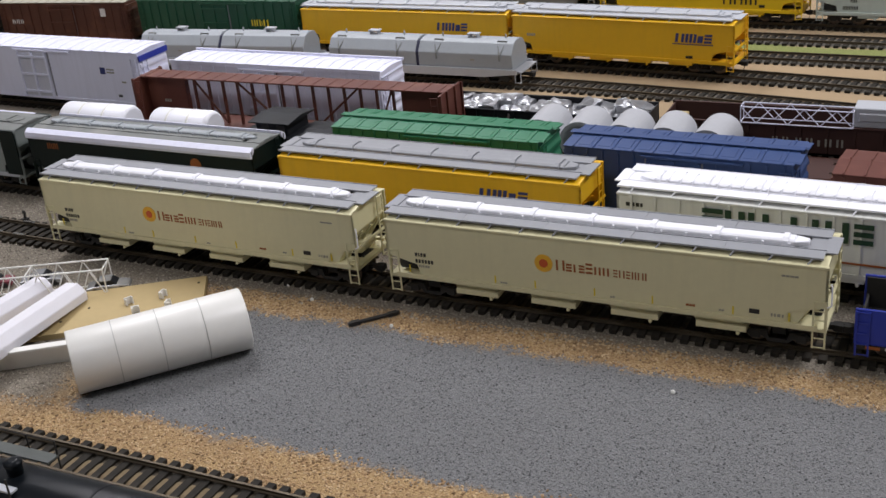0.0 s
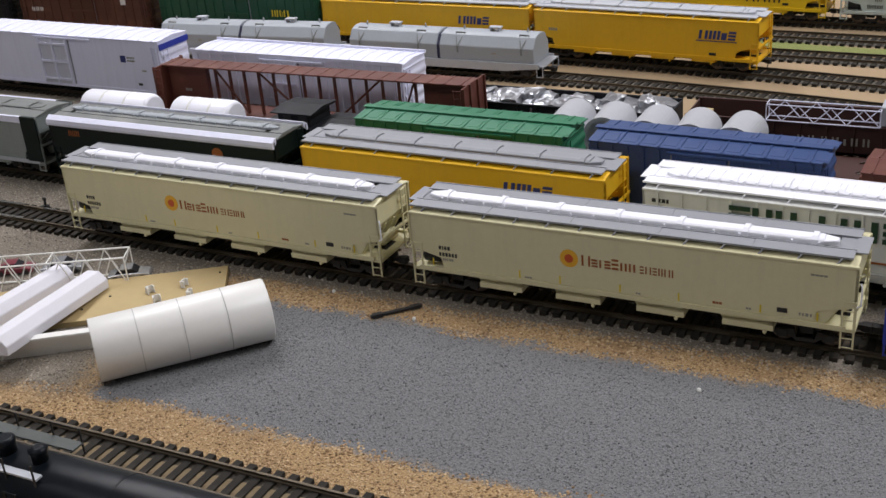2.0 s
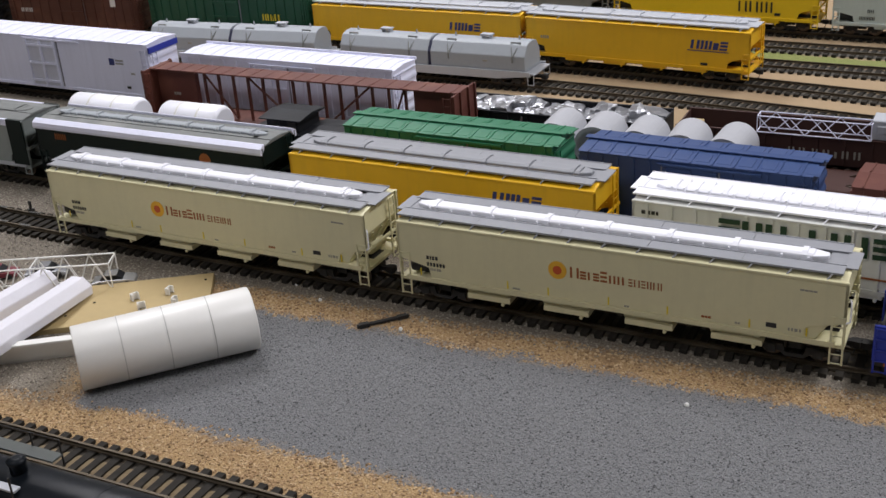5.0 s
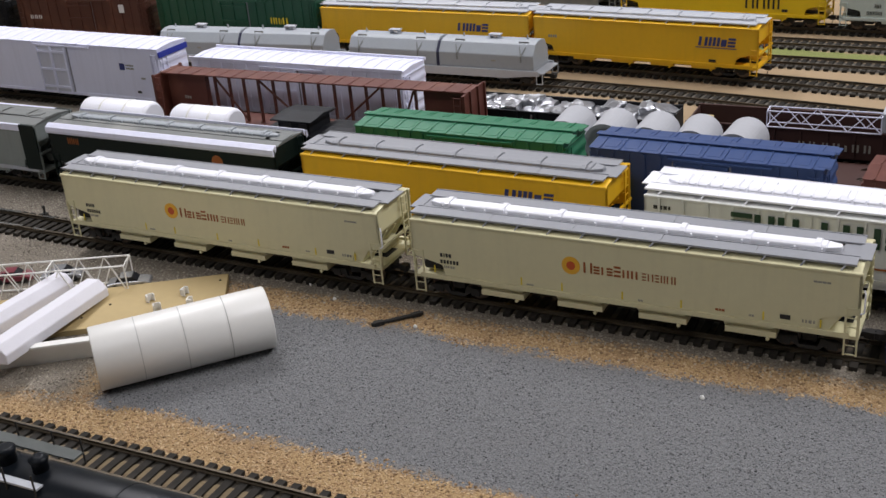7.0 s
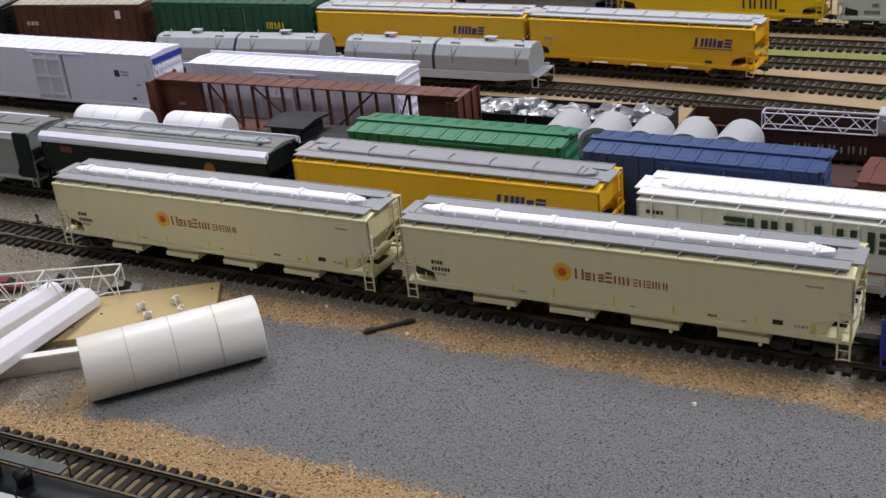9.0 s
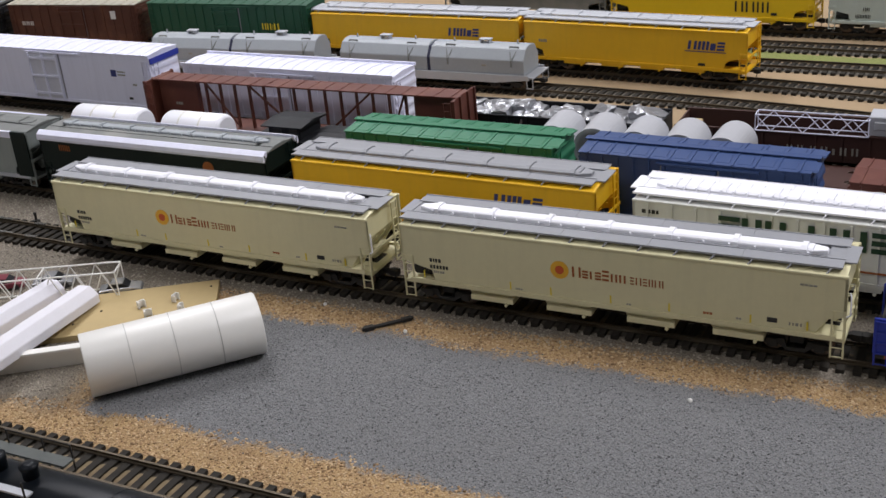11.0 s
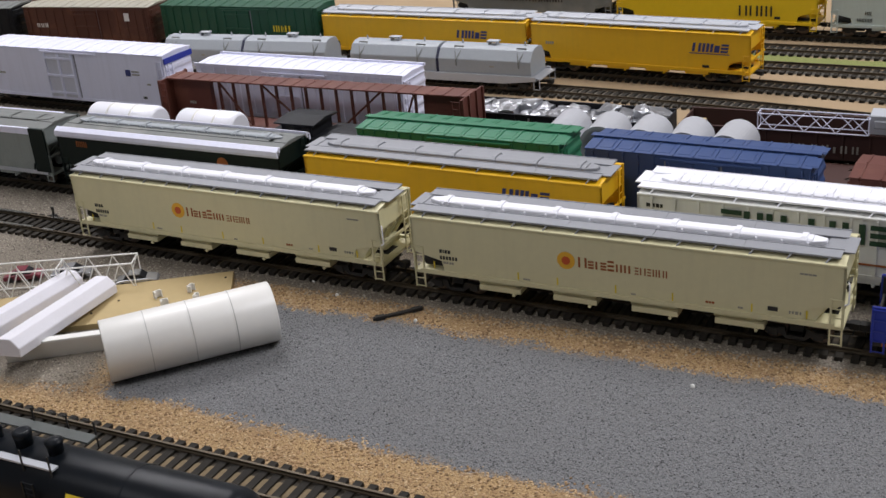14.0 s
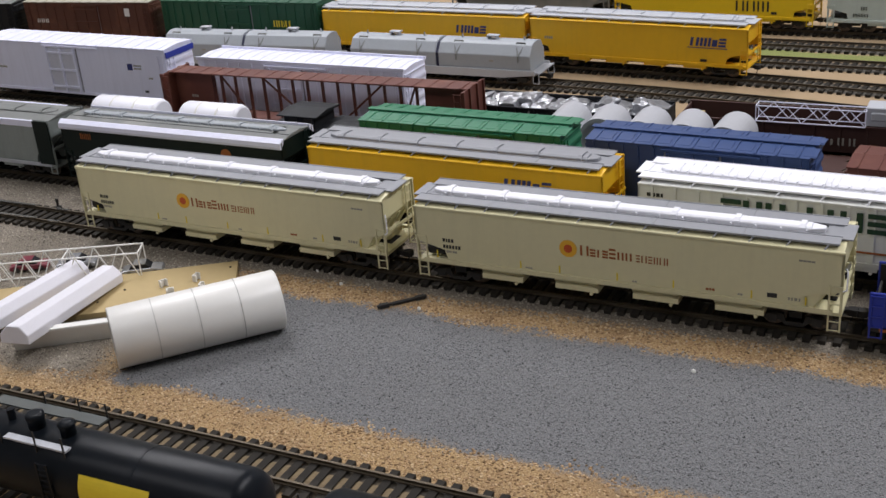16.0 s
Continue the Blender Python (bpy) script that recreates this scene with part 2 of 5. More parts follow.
def ground_material():
    m = bpy.data.materials.new("scenic_ground")
    m.use_nodes = True
    nt = m.node_tree
    n, l = nt.nodes, nt.links
    b = n["Principled BSDF"]
    b.inputs["Roughness"].default_value = 0.95
    b.inputs["Specular IOR Level"].default_value = 0.15
    pos = n.new("ShaderNodeTexCoord").outputs["Object"]

    def noise_tex(scale, detail=4.0, rough=0.6):
        t = n.new("ShaderNodeTexNoise")
        t.inputs["Scale"].default_value, t.inputs["Detail"].default_value, t.inputs["Roughness"].default_value = scale, detail, rough
        l.new(pos, t.inputs["Vector"])
        return t.outputs["Fac"]

    def mix(a, c, f):
        x = n.new("ShaderNodeMix")
        x.data_type = "RGBA"
        for k, v in (("A", a), ("B", c)):
            if isinstance(v, tuple):
                x.inputs[k].default_value = (*v, 1)
            else:
                l.new(v, x.inputs[k])
        l.new(f, x.inputs["Factor"])
        return x.outputs["Result"]

    def calc(op, a, c=0.0, clamp=False):
        x = n.new("ShaderNodeMath")
        x.operation, x.use_clamp = op, clamp
        for i, v in enumerate((a, c)):
            if isinstance(v, (int, float)):
                x.inputs[i].default_value = v
            else:
                l.new(v, x.inputs[i])
        return x.outputs[0]

    def ramp(v, lo, hi):
        x = n.new("ShaderNodeMapRange")
        x.interpolation_type = "SMOOTHSTEP"
        x.inputs["From Min"].default_value, x.inputs["From Max"].default_value = lo, hi
        l.new(v, x.inputs["Value"])
        return x.outputs["Result"]

    sep = n.new("ShaderNodeSeparateXYZ")
    l.new(pos, sep.inputs[0])
    wob = calc("MULTIPLY", calc("SUBTRACT", noise_tex(38, 6, 0.7), 0.5), 0.03)
    wob2 = calc("MULTIPLY", calc("SUBTRACT", noise_tex(300, 3), 0.5), 0.012)
    y = calc("ADD", calc("ADD", sep.outputs["Y"], wob), wob2)
    x = calc("ADD", calc("ADD", sep.outputs["X"], wob), wob2)
    fine = noise_tex(1100, 3, 0.7)
    speck = noise_tex(2300, 2)
    broad = noise_tex(22, 5)
    cork = mix((0.22, 0.135, 0.06), (0.50, 0.355, 0.19), ramp(fine, 0.32, 0.66))
    cork = mix(cork, (0.24, 0.16, 0.09), ramp(broad, 0.42, 0.8))
    clump = noise_tex(620, 3, 0.65)
    road = mix((0.14, 0.143, 0.147), (0.22, 0.223, 0.228), ramp(fine, 0.35, 0.65))
    # dark specks paint the small shadows of the gravel relief
    road = mix(road, (0.035, 0.036, 0.039), ramp(clump, 0.57, 0.65))
    road = mix(road, (0.175, 0.176, 0.178), ramp(broad, 0.45, 0.85))
    ballast = mix((0.14, 0.122, 0.10), (0.30, 0.265, 0.215), ramp(fine, 0.36, 0.64))
    board = mix((0.28, 0.205, 0.125), (0.38, 0.285, 0.18), broad)
    grass = mix((0.13, 0.15, 0.05), (0.25, 0.27, 0.10), ramp(fine, 0.35, 0.65))
    # the grey lot: a strip along the front, closed at its western end
    lot = calc("MULTIPLY", calc("MULTIPLY", ramp(y, -0.151, -0.143), calc("SUBTRACT", 1.0, ramp(y, -0.047, -0.039))), ramp(x, -0.105, -0.085))
    col = mix(cork, road, lot)
    lane = ramp(y, -0.030, -0.018)
    col = mix(col, ballast, lane)
    # ballast colour darkened to hold the shade between the rows of cars
    yard_shade_ballast = mix((0.035, 0.031, 0.027), (0.11, 0.098, 0.083), ramp(fine, 0.36, 0.64))
    col = mix(col, yard_shade_ballast, ramp(y, 0.078, 0.098))
    # western ballast, stretched south so its darker colour stands for the pile's shadow
    west = calc("MULTIPLY", calc("SUBTRACT", 1.0, ramp(x, -0.125, -0.095)), ramp(y, -0.163, -0.148))
    col = mix(col, ballast, west)
    far = ramp(y, 0.262, 0.275)
    col = mix(col, board, far)
    g = calc("ADD", y, calc("MULTIPLY", sep.outputs["X"], 0.10))
    col = mix(col, grass, calc("MULTIPLY", ramp(g, 0.472, 0.477), calc("SUBTRACT", 1.0, ramp(g, 0.496, 0.501))))
    l.new(col, b.inputs["Base Color"])
    bp = n.new("ShaderNodeBump")
    bp.inputs["Strength"].default_value, bp.inputs["Distance"].default_value = 0.55, 0.0007
    l.new(calc("MULTIPLY", calc("ADD", calc("ADD", fine, speck), clump), calc("SUBTRACT", 1.0, calc("MULTIPLY", far, 0.85))), bp.inputs["Height"])
    l.new(bp.outputs["Normal"], b.inputs["Normal"])
    return m


bm = B()
box(bm, -1.5, 1.0, -0.62, 1.3, -0.02, 0.0)
alone("ground", bm, ground_material(), "layout baseboard with cork ground and grey gravel lot", "ground", kind="structure")

WOOD = material("bench_timber", (0.30, 0.20, 0.11), 0.7, scale=60, bump=0.1)
ob = thing("benchwork", "plain timber legs and rails under the layout", "bench", pose(0, 0, 0))
for x in (-1.4, 0.9):
    for y in (-0.55, 1.22):
        part("leg", box(B(), x - 0.03, x + 0.03, y - 0.03, y + 0.03, -0.90, -0.10), WOOD, ob)
for y in (-0.55, 1.22):
    part("rail_beam", box(B(), -1.45, 0.95, y - 0.02, y + 0.02, -0.10, -0.02), WOOD, ob)
ROOM_WALL = material("room_wall_paint", (0.52, 0.52, 0.52), 0.8, scale=20, bump=0.05)
CEILING = material("ceiling_paint", (0.5, 0.5, 0.49), 0.9, scale=20, bump=0.05)
ROOM_FLOOR = material("room_floor", (0.14, 0.13, 0.12), 0.7, scale=20, bump=0.05)
for wname, c, mat in (("wall_north", (-2.2, 2.2, 1.9, 2.0, -0.9, 1.5), ROOM_WALL), ("wall_south", (-2.2, 2.2, -1.7, -1.6, -0.9, 1.5), ROOM_WALL),
                      ("wall_west", (-2.3, -2.2, -1.7, 2.0, -0.9, 1.5), ROOM_WALL), ("wall_east", (2.2, 2.3, -1.7, 2.0, -0.9, 1.5), ROOM_WALL),
                      ("ceiling", (-2.3, 2.3, -1.7, 2.0, 1.5, 1.56), CEILING), ("floor", (-2.3, 2.3, -1.7, 2.0, -0.96, -0.9), ROOM_FLOOR)):
    alone(wname, box(B(), *c), mat, "plain painted " + wname.split("_")[0] + " of the railway room", wname.split("_")[0], kind="structure")

TIE_MESH = mesh_of("tie", box(B(), -0.0018, 0.0018, -0.0150, 0.0150, 0.0, 0.0021), TIE)


DARK_BED = material("dark_ballast", (0.050, 0.043, 0.033), 0.95, scale=1500, bump=0.7, grain=0.45, dust=(0.105, 0.08, 0.05))
CORK_FILL = material("cork_infill", (0.185, 0.138, 0.078), 0.95, scale=900, bump=0.7, grain=0.4)
BALLAST = material("track_ballast", (0.13, 0.12, 0.10), 0.9, scale=700, bump=0.6, grain=0.35)


def track(points, first, last, step=0.0069, label="dark plastic ties under weathered steel rails", bed=None, infill=None):
    """A track through a few plan points (x, y): two rails and single ties."""
    xs, ys = [p[0] for p in points], [p[1] for p in points]
    if len(points) > 2:
        fit_y = np.poly1d(np.polyfit(xs, ys, 2))
    else:
        fit_y = np.poly1d(np.polyfit(xs, ys, 1))
    ob = thing("track", label, "track", pose(0, 0, 0))
    ob["kind"] = "structure"
    slope = fit_y.deriv()
    for side in (-1, 1):
        bm = B()
        prev = None
        x = first
        while x <= last + 1e-6:
            a = math.atan(slope(x))
            q = Vector((x - math.sin(a) * side * 0.0086, fit_y(x) + math.cos(a) * side * 0.0086, 0))
            nrm = Vector((-math.sin(a), math.cos(a), 0))
            ring = []
            for w, z in ((-0.0010, 0.0021), (0.0010, 0.0021), (0.0010, 0.0025), (0.0004, 0.0028), (0.0004, 0.0035), (0.0006, 0.0037), (0.0006, RAIL_TOP), (-0.0006, RAIL_TOP), (-0.0006, 0.0037), (-0.0004, 0.0035), (-0.0004, 0.0028), (-0.0010, 0.0025)):
                ring.append(bm.verts.new(q + nrm * w + Vector((0, 0, z))))
            if prev:
                for k in range(12):
                    j = (k + 1) % 12
                    bm.faces.new((prev[k], prev[j], ring[j], ring[k]))
            prev = ring
            x += (last - first) / 24
        part("rail", bm, RAIL, ob)
    if bed:
        bm = B()
        prev = None
        for k in range(25):
            x = first + (last - first) * k / 24
            ring = [bm.verts.new((x, fit_y(x) + q, z)) for q, z in ((-0.0118, 0.0002), (-0.0100, 0.0008), (0.0100, 0.0008), (0.0118, 0.0002))]
            if prev:
                for j in range(3):
                    bm.faces.new((prev[j], prev[j + 1], ring[j + 1], ring[j]))
            prev = ring
        part("ballast_bed", bm, bed, ob)
    if bed and infill:
        bm = B()
        prev = None
        for k in range(49):
            x = first + (last - first) * k / 48
            ring = [bm.verts.new((x, fit_y(x) + q, z)) for q, z in ((-0.0050, 0.0007), (-0.0030, 0.0013), (0.0030, 0.0013), (0.0050, 0.0007))]
            if prev:
                for j in range(3):
                    bm.faces.new((prev[j], prev[j + 1], ring[j + 1], ring[j]))
            prev = ring
        part("cork_infill", bm, infill, ob, "cork granules between the ties")
    count = int((last - first) / step)
    for k in range(min(count, 290)):
        x = first + (k + 0.5) * step
        t = part("tie", TIE_MESH, TIE, ob)
        t.matrix_basis = pose(x, fit_y(x), 0, 0, 0, math.degrees(math.atan(slope(x))) + random.uniform(-0.6, 0.6))
    return fit_y


MAIN = track([(-0.32, 0.0085), (-0.25, 0.0035), (0.0, 0.0015), (0.23, 0.0005), (0.4, 0.0)], -0.62, 0.45, bed=DARK_BED)
ROW_2 = track([(-0.34, 0.075), (0.0, 0.068), (0.23, 0.060)], -0.66, 0.45, bed=DARK_BED)
ROW_3 = track([(-0.3, 0.115), (0.03, 0.113), (0.2, 0.1065)], -0.75, 0.45, bed=DARK_BED)
ROW_4 = track([(-0.3, 0.183), (0.2, 0.181)], -0.75, 0.45, bed=DARK_BED)
ROW_5 = track([(-0.45, 0.238), (-0.1, 0.228), (0.2, 0.226)], -0.85, 0.45, bed=DARK_BED)
ROW_6 = track([(-0.4, 0.345), (0.0, 0.347), (0.25, 0.315)], -0.9, 0.5, bed=BALLAST)
ROW_7 = track([(-0.4, 0.412), (0.1, 0.392), (0.25, 0.372)], -0.95, 0.5, bed=BALLAST)
ROW_8 = track([(-0.4, 0.47), (0.2, 0.440)], -0.4, 0.55, bed=BALLAST)
ROW_9 = track([(-0.4, 0.525), (0.2, 0.494)], -0.9, 0.55, bed=BALLAST)
ROW_10 = track([(-0.4, 0.575), (0.2, 0.545)], -0.9, 0.6, bed=BALLAST)
FRONT = track([(-0.3, -0.1855), (0.1, -0.1862)], -0.34, 0.3, bed=DARK_BED, infill=CORK_FILL)
FRONT_2 = track([(-0.3, -0.239), (0.1, -0.239)], -0.34, 0.3)


def on(fit_y, x, dz=0.0):
    """The pose of a vehicle whose middle stands at x on that track."""
    return pose(x, fit_y(x), RAIL_TOP + dz, 0, 0, math.degrees(math.atan(fit_y.deriv()(x))))


# ---- loose grains on the ground ----


def grains(name, label, mat, count, place, size, flat=0.6, seed=1):
    """Many small stones joined into one sheet of stuff."""
    rnd = random.Random(seed)
    verts, faces = [], []
    for _ in range(count):
        spot = place(rnd)
        if spot is None:
            continue
        x, y = spot
        r = size * rnd.uniform(0.55, 1.35)
        a = rnd.uniform(0, math.tau)
        o = len(verts)
        for k in range(4):
            q = a + k * math.tau / 4 + rnd.uniform(-0.35, 0.35)
            verts.append((x + r * math.cos(q) * rnd.uniform(0.7, 1.2), y + r * math.sin(q) * rnd.uniform(0.7, 1.2), -0.0001))
        for k in range(4):
            q = a + k * math.tau / 4 + rnd.uniform(-0.35, 0.35)
            verts.append((x + 0.6 * r * math.cos(q), y + 0.6 * r * math.sin(q), r * flat * rnd.uniform(0.6, 1.4)))
        faces.append((o + 4, o + 5, o + 6, o + 7))
        faces += [(o + k, o + (k + 1) % 4, o + 4 + (k + 1) % 4, o + 4 + k) for k in range(4)]
    me = bpy.data.meshes.new(name)
    me.from_pydata(verts, [], faces)
    me.materials.append(mat)
    return tagged(new(name, me), label, name, kind="stuff")


def grain_material(name, lo, mid, hi, dark=None):
    m = bpy.data.materials.new(name)
    m.use_nodes = True
    n, l = m.node_tree.nodes, m.node_tree.links
    g = n.new("ShaderNodeNewGeometry")
    r = n.new("ShaderNodeValToRGB")
    r.color_ramp.elements[0].color, r.color_ramp.elements[1].color = (*lo, 1), (*hi, 1)
    e = r.color_ramp.elements.new(0.45)
    e.color = (*mid, 1)
    # a few stones get the dark tone of shadows in the gravel
    if dark:
        e = r.color_ramp.elements.new(0.12)
        e.color = (*lo, 1)
        r.color_ramp.elements[0].color = (*dark, 1)
    l.new(g.outputs["Random Per Island"], r.inputs["Fac"])
    l.new(r.outputs["Color"], n["Principled BSDF"].inputs["Base Color"])
    n["Principled BSDF"].inputs["Roughness"].default_value = 0.85
    return m


def edge(x, k):
    return 0.010 * noise.noise(Vector((x * 30, k, 0))) + 0.004 * noise.noise(Vector((x * 130, k, 3)))


def in_lot(rnd):
    x, y = rnd.uniform(-0.11, 0.30), rnd.uniform(-0.155, -0.036)
    s = -0.042 + edge(x, 1) + rnd.gauss(0, 0.002)
    f = -0.146 + edge(x, 2) + rnd.gauss(0, 0.002)
    return (x, y) if f < y < s and x > -0.092 + edge(y, 5) + rnd.gauss(0, 0.003) else None


def in_cork(rnd):
    x, y = rnd.uniform(-0.20, 0.30), rnd.uniform(-0.172, -0.022)
    s = -0.042 + edge(x, 1) + rnd.gauss(0, 0.0022)
    f = -0.146 + edge(x, 2) + rnd.gauss(0, 0.0022)
    # no cork under the pile, where darker grains stand for shadow
    return (x, y) if (not f < y < s or x < -0.092) and not (x < -0.104 + rnd.gauss(0, 0.004) and y > -0.152 + edge(x, 7)) else None


def in_ballast(rnd):
    # reaches south under the pile, where the grains stand for its shadow
    x, y = rnd.uniform(-0.42, 0.30), rnd.uniform(-0.155, 0.058)
    if x > -0.104 + rnd.gauss(0, 0.004) and (y < -0.028 + rnd.gauss(0, 0.003) or y > 0.045):
        return None
    return (x, y)


grains("lot_gravel", "fine grey gravel covering the lot", grain_material("grey_gravel", (0.155, 0.158, 0.161), (0.20, 0.204, 0.208), (0.25, 0.253, 0.257), (0.04, 0.041, 0.044)), 52000, in_lot, 0.00052, 0.42, 1)
grains("cork_granules", "golden brown cork granules along the tracks", grain_material("cork_granule", (0.15, 0.09, 0.042), (0.39, 0.25, 0.13), (0.56, 0.42, 0.25)), 36000, in_cork, 0.00078, 0.40, 2)
grains("track_gravel", "grey brown ballast grains beside the main track, and as shade under the pile", grain_material("ballast_grain", (0.12, 0.105, 0.088), (0.28, 0.25, 0.205), (0.45, 0.41, 0.34)), 36000, in_ballast, 0.00065, 0.5, 3)

# ---- parts that all cars share ----
bm = B()
prism(bm, [(-0.0155, 0.0062), (-0.0125, 0.0082), (-0.005, 0.0085), (-0.004, 0.0045), (0.004, 0.0045), (0.005, 0.0085), (0.0125, 0.0082), (0.0155, 0.0062), (0.0125, 0.0050), (0.007, 0.0052), (0.004, 0.0028), (-0.004, 0.0028), (-0.007, 0.0052), (-0.0125, 0.0050)], -0.0008, 0.0008)
for s in (-0.0102, 0.0102):
    box(bm, s - 0.0022, s + 0.0022, -0.0014, 0.0014, 0.0042, 0.0080)
FRAME_MESH = mesh_of("side_frame", bm, UNDER)
bm = B()
for s in (-1, 1):
    lathe(bm, [(s * 0.0072, 0.0060), (s * 0.0078, 0.0060), (s * 0.0080, 0.0052), (s * 0.0096, 0.0052), (s * 0.0098, 0.0044)], "y", 20)
lathe(bm, [(-0.0112, 0.0010), (0.0112, 0.0010)], "y", 8)
WHEEL_MESH = mesh_of("wheelset", bm, STEEL)
bm = B()
box(bm, -0.003, 0.003, -0.0105, 0.0105, 0.0058, 0.0090)
BOLSTER_MESH = mesh_of("bolster", bm, UNDER)
bm = B()
box(bm, -0.0075, 0.001, -0.0014, 0.0014, 0.0066, 0.0088)
prism(bm, [(0.0, -0.0018), (0.0042, -0.0024), (0.0052, -0.001), (0.0042, 0.0), (0.0046, 0.0020), (0.0026, 0.0024), (0.0, 0.0018)], 0.0060, 0.0092, "z")
bar(bm, (0.0025, 0, 0.006), (0.0015, 0, 0.0022), 0.0003)
COUPLER_MESH = mesh_of("coupler", bm, UNDER)


def running_gear(ob, length, centres):
    for s in (-1, 1):
        t = part("truck", BOLSTER_MESH, UNDER, ob, m=pose(s * centres / 2, 0, 0))
        for side in (-1, 1):
            part("side_frame", FRAME_MESH, UNDER, t, m=pose(0, side * 0.0122, 0))
        for a in (-0.0102, 0.0102):
            part("wheelset", WHEEL_MESH, STEEL, t, m=pose(a, 0, 0.0060))
        part("coupler", COUPLER_MESH, UNDER, ob, m=pose(s * (length / 2 + 0.0005), 0, 0, 0, 0, 0 if s > 0 else 180))


def ladder(ob, x, y, z0, z1, mat, width=0.0052, rungs=7, along="x"):
    """A ladder of two stiles and round rungs standing at (x, y)."""
    bm = B()
    for s in (-1, 1):
        if along == "x":
            box(bm, x + s * width / 2 - 0.0004, x + s * width / 2 + 0.0004, y - 0.0003, y + 0.0003, z0, z1)
        else:
            box(bm, x - 0.0003, x + 0.0003, y + s * width / 2 - 0.0004, y + s * width / 2 + 0.0004, z0, z1)
    for k in range(rungs):
        z = z0 + 0.0006 + (z1 - z0 - 0.001) * k / (rungs - 1)
        d = Vector((width / 2, 0, 0)) if along == "x" else Vector((0, width / 2, 0))
        bar(bm, Vector((x, y, z)) - d, Vector((x, y, z)) + d, 0.0003, 5)
    return part("ladder", bm, mat, ob)


def hopper(label, m, length, side_top, body, roof, hatch, width=0.0352, centres=None, bays=4, ribs=0, roof_label="", walk_mat=None, walks=True, hatch_high=1.0,
           hatch_wide=0.0102, cut=0.024, front_cut=0.024, sill=0.0118, drop=0.0016, reach=0.0080, slip=0.0, stripe=None, brackets=9, group="covered hoppers in the yard", end_mat=None, gates=None):
    """A covered hopper: slab or ribbed sides, slanted ends, bays, roof walks, hatch trough, ladders, trucks."""
    ob = thing("covered_hopper", label, "hopper car", m, group)
    h, w, t = length / 2, width / 2, side_top
    r = t - drop
    hl_end = h - reach - 0.0062 - abs(slip)
    bm = B()
    prism(bm, [(-h + 0.0012, t), (-h + 0.0012, t - 0.012), (-h + cut, sill), (h - front_cut, sill), (h - 0.0012, t - 0.012), (h - 0.0012, t)], -w + 0.0006, w - 0.0006)
    core = part("body", bm, body, ob, bevel=0.0004)
    notch = cut * 0.68
    for s in (-1, 1):
        bm = B()
        prism(bm, [(-h, t), (-h, sill + 0.0105), (-h + notch, sill + 0.0065), (-h + notch + 0.0015, sill + 0.0010), (-h + notch + 0.0030, sill), (h - notch - 0.0030, sill), (h - notch - 0.0015, sill + 0.0010), (h - notch, sill + 0.0065), (h, sill + 0.0105), (h, t)], s * (w - 0.0004) - 0.0004, s * (w - 0.0004) + 0.0004)
        part("side_sheet", bm, body, core)
    for s in (-1, 1):
        part("side_sill", box(B(), -h + 0.004, h - 0.004, s * w - 0.0009, s * w + 0.0009, sill - 0.0012, sill + 0.0012), stripe or body, ob)
        part("top_rail", box(B(), -h, h, s * w - 0.0007, s * w + 0.0007, t - 0.0011, t + 0.0004), body, ob, bevel=0.0003)
        part("end_platform", box(B(), s * (h - 0.014) - 0.014, s * (h - 0.014) + 0.014, -w, w, sill - 0.0018, sill - 0.0002), end_mat or body, ob)
        for side in (-1, 1):
            ladder(ob, s * (h - 0.0032), side * (w + 0.0002), 0.0052, sill + 0.0135, end_mat or body, rungs=6)
            bm = B()
            box(bm, s * (h - 0.0006) - 0.0006, s * (h - 0.0006) + 0.0006, side * (w - 0.0006) - 0.0006, side * (w - 0.0006) + 0.0006, sill, t)
            part("corner_post", bm, end_mat or body, ob)
        ladder(ob, s * (h + 0.0006), w * 0.55, 0.011, t, end_mat or body, rungs=8, along="y")
        part("end_beam", box(B(), s * h - 0.0006, s * h + 0.0006, -w, w, t - 0.0205, t - 0.0190), end_mat or body, ob)
    part("brake_cylinder", lathe(B(), [(-0.006, 0.0032), (0.006, 0.0032)], "y", 16, (h - 0.007, 0.002, sill + 0.0045)), end_mat or body, ob, smooth=True)
    # black cylinder added only to darken the opening at this end
    part("end_shade_cylinder", lathe(B(), [(-h + 0.0045, 0.0030), (-h + 0.0050, 0.0036), (-h + 0.0150, 0.0036), (-h + 0.0155, 0.0030)], "x", 16, (0, -w + 0.0062, sill + 0.0046)), UNDER, ob, "dark cylinder added to darken the end opening", smooth=True)
    for q in (-0.0085, 0.0005, 0.0085):
        part("slope_rib", prism(B(), [(h - 0.0012, t - 0.013), (h - 0.0002, t - 0.013), (h - front_cut + 0.002, sill), (h - front_cut, sill)], q - 0.0004, q + 0.0004), end_mat or body, ob)
    # outlets
    span = length - 2 * cut - 0.006
    for k in range(bays):
        c = -span / 2 + span * (k + 0.5) / bays
        bw = span / bays * 0.25
        bm = B()
        prism(bm, [(c - bw * 1.25, sill - 0.0005), (c + bw * 1.25, sill - 0.0005), (c + bw, 0.0088), (c - bw, 0.0088)], -w * 0.86, w * 0.86)
        bay = part("outlet_bay", bm, gates or body, ob)
        bm = B()
        box(bm, c - bw * 1.0, c + bw * 1.25, -w * 1.0, w * 1.0, 0.0082, 0.0108)
        bar(bm, (c + bw * 0.9, -w * 1.06, 0.0078), (c + bw * 0.9, w * 1.06, 0.0078), 0.0009)
        part("gate", bm, gates or body, bay)
    # roof and walks
    bm = B()
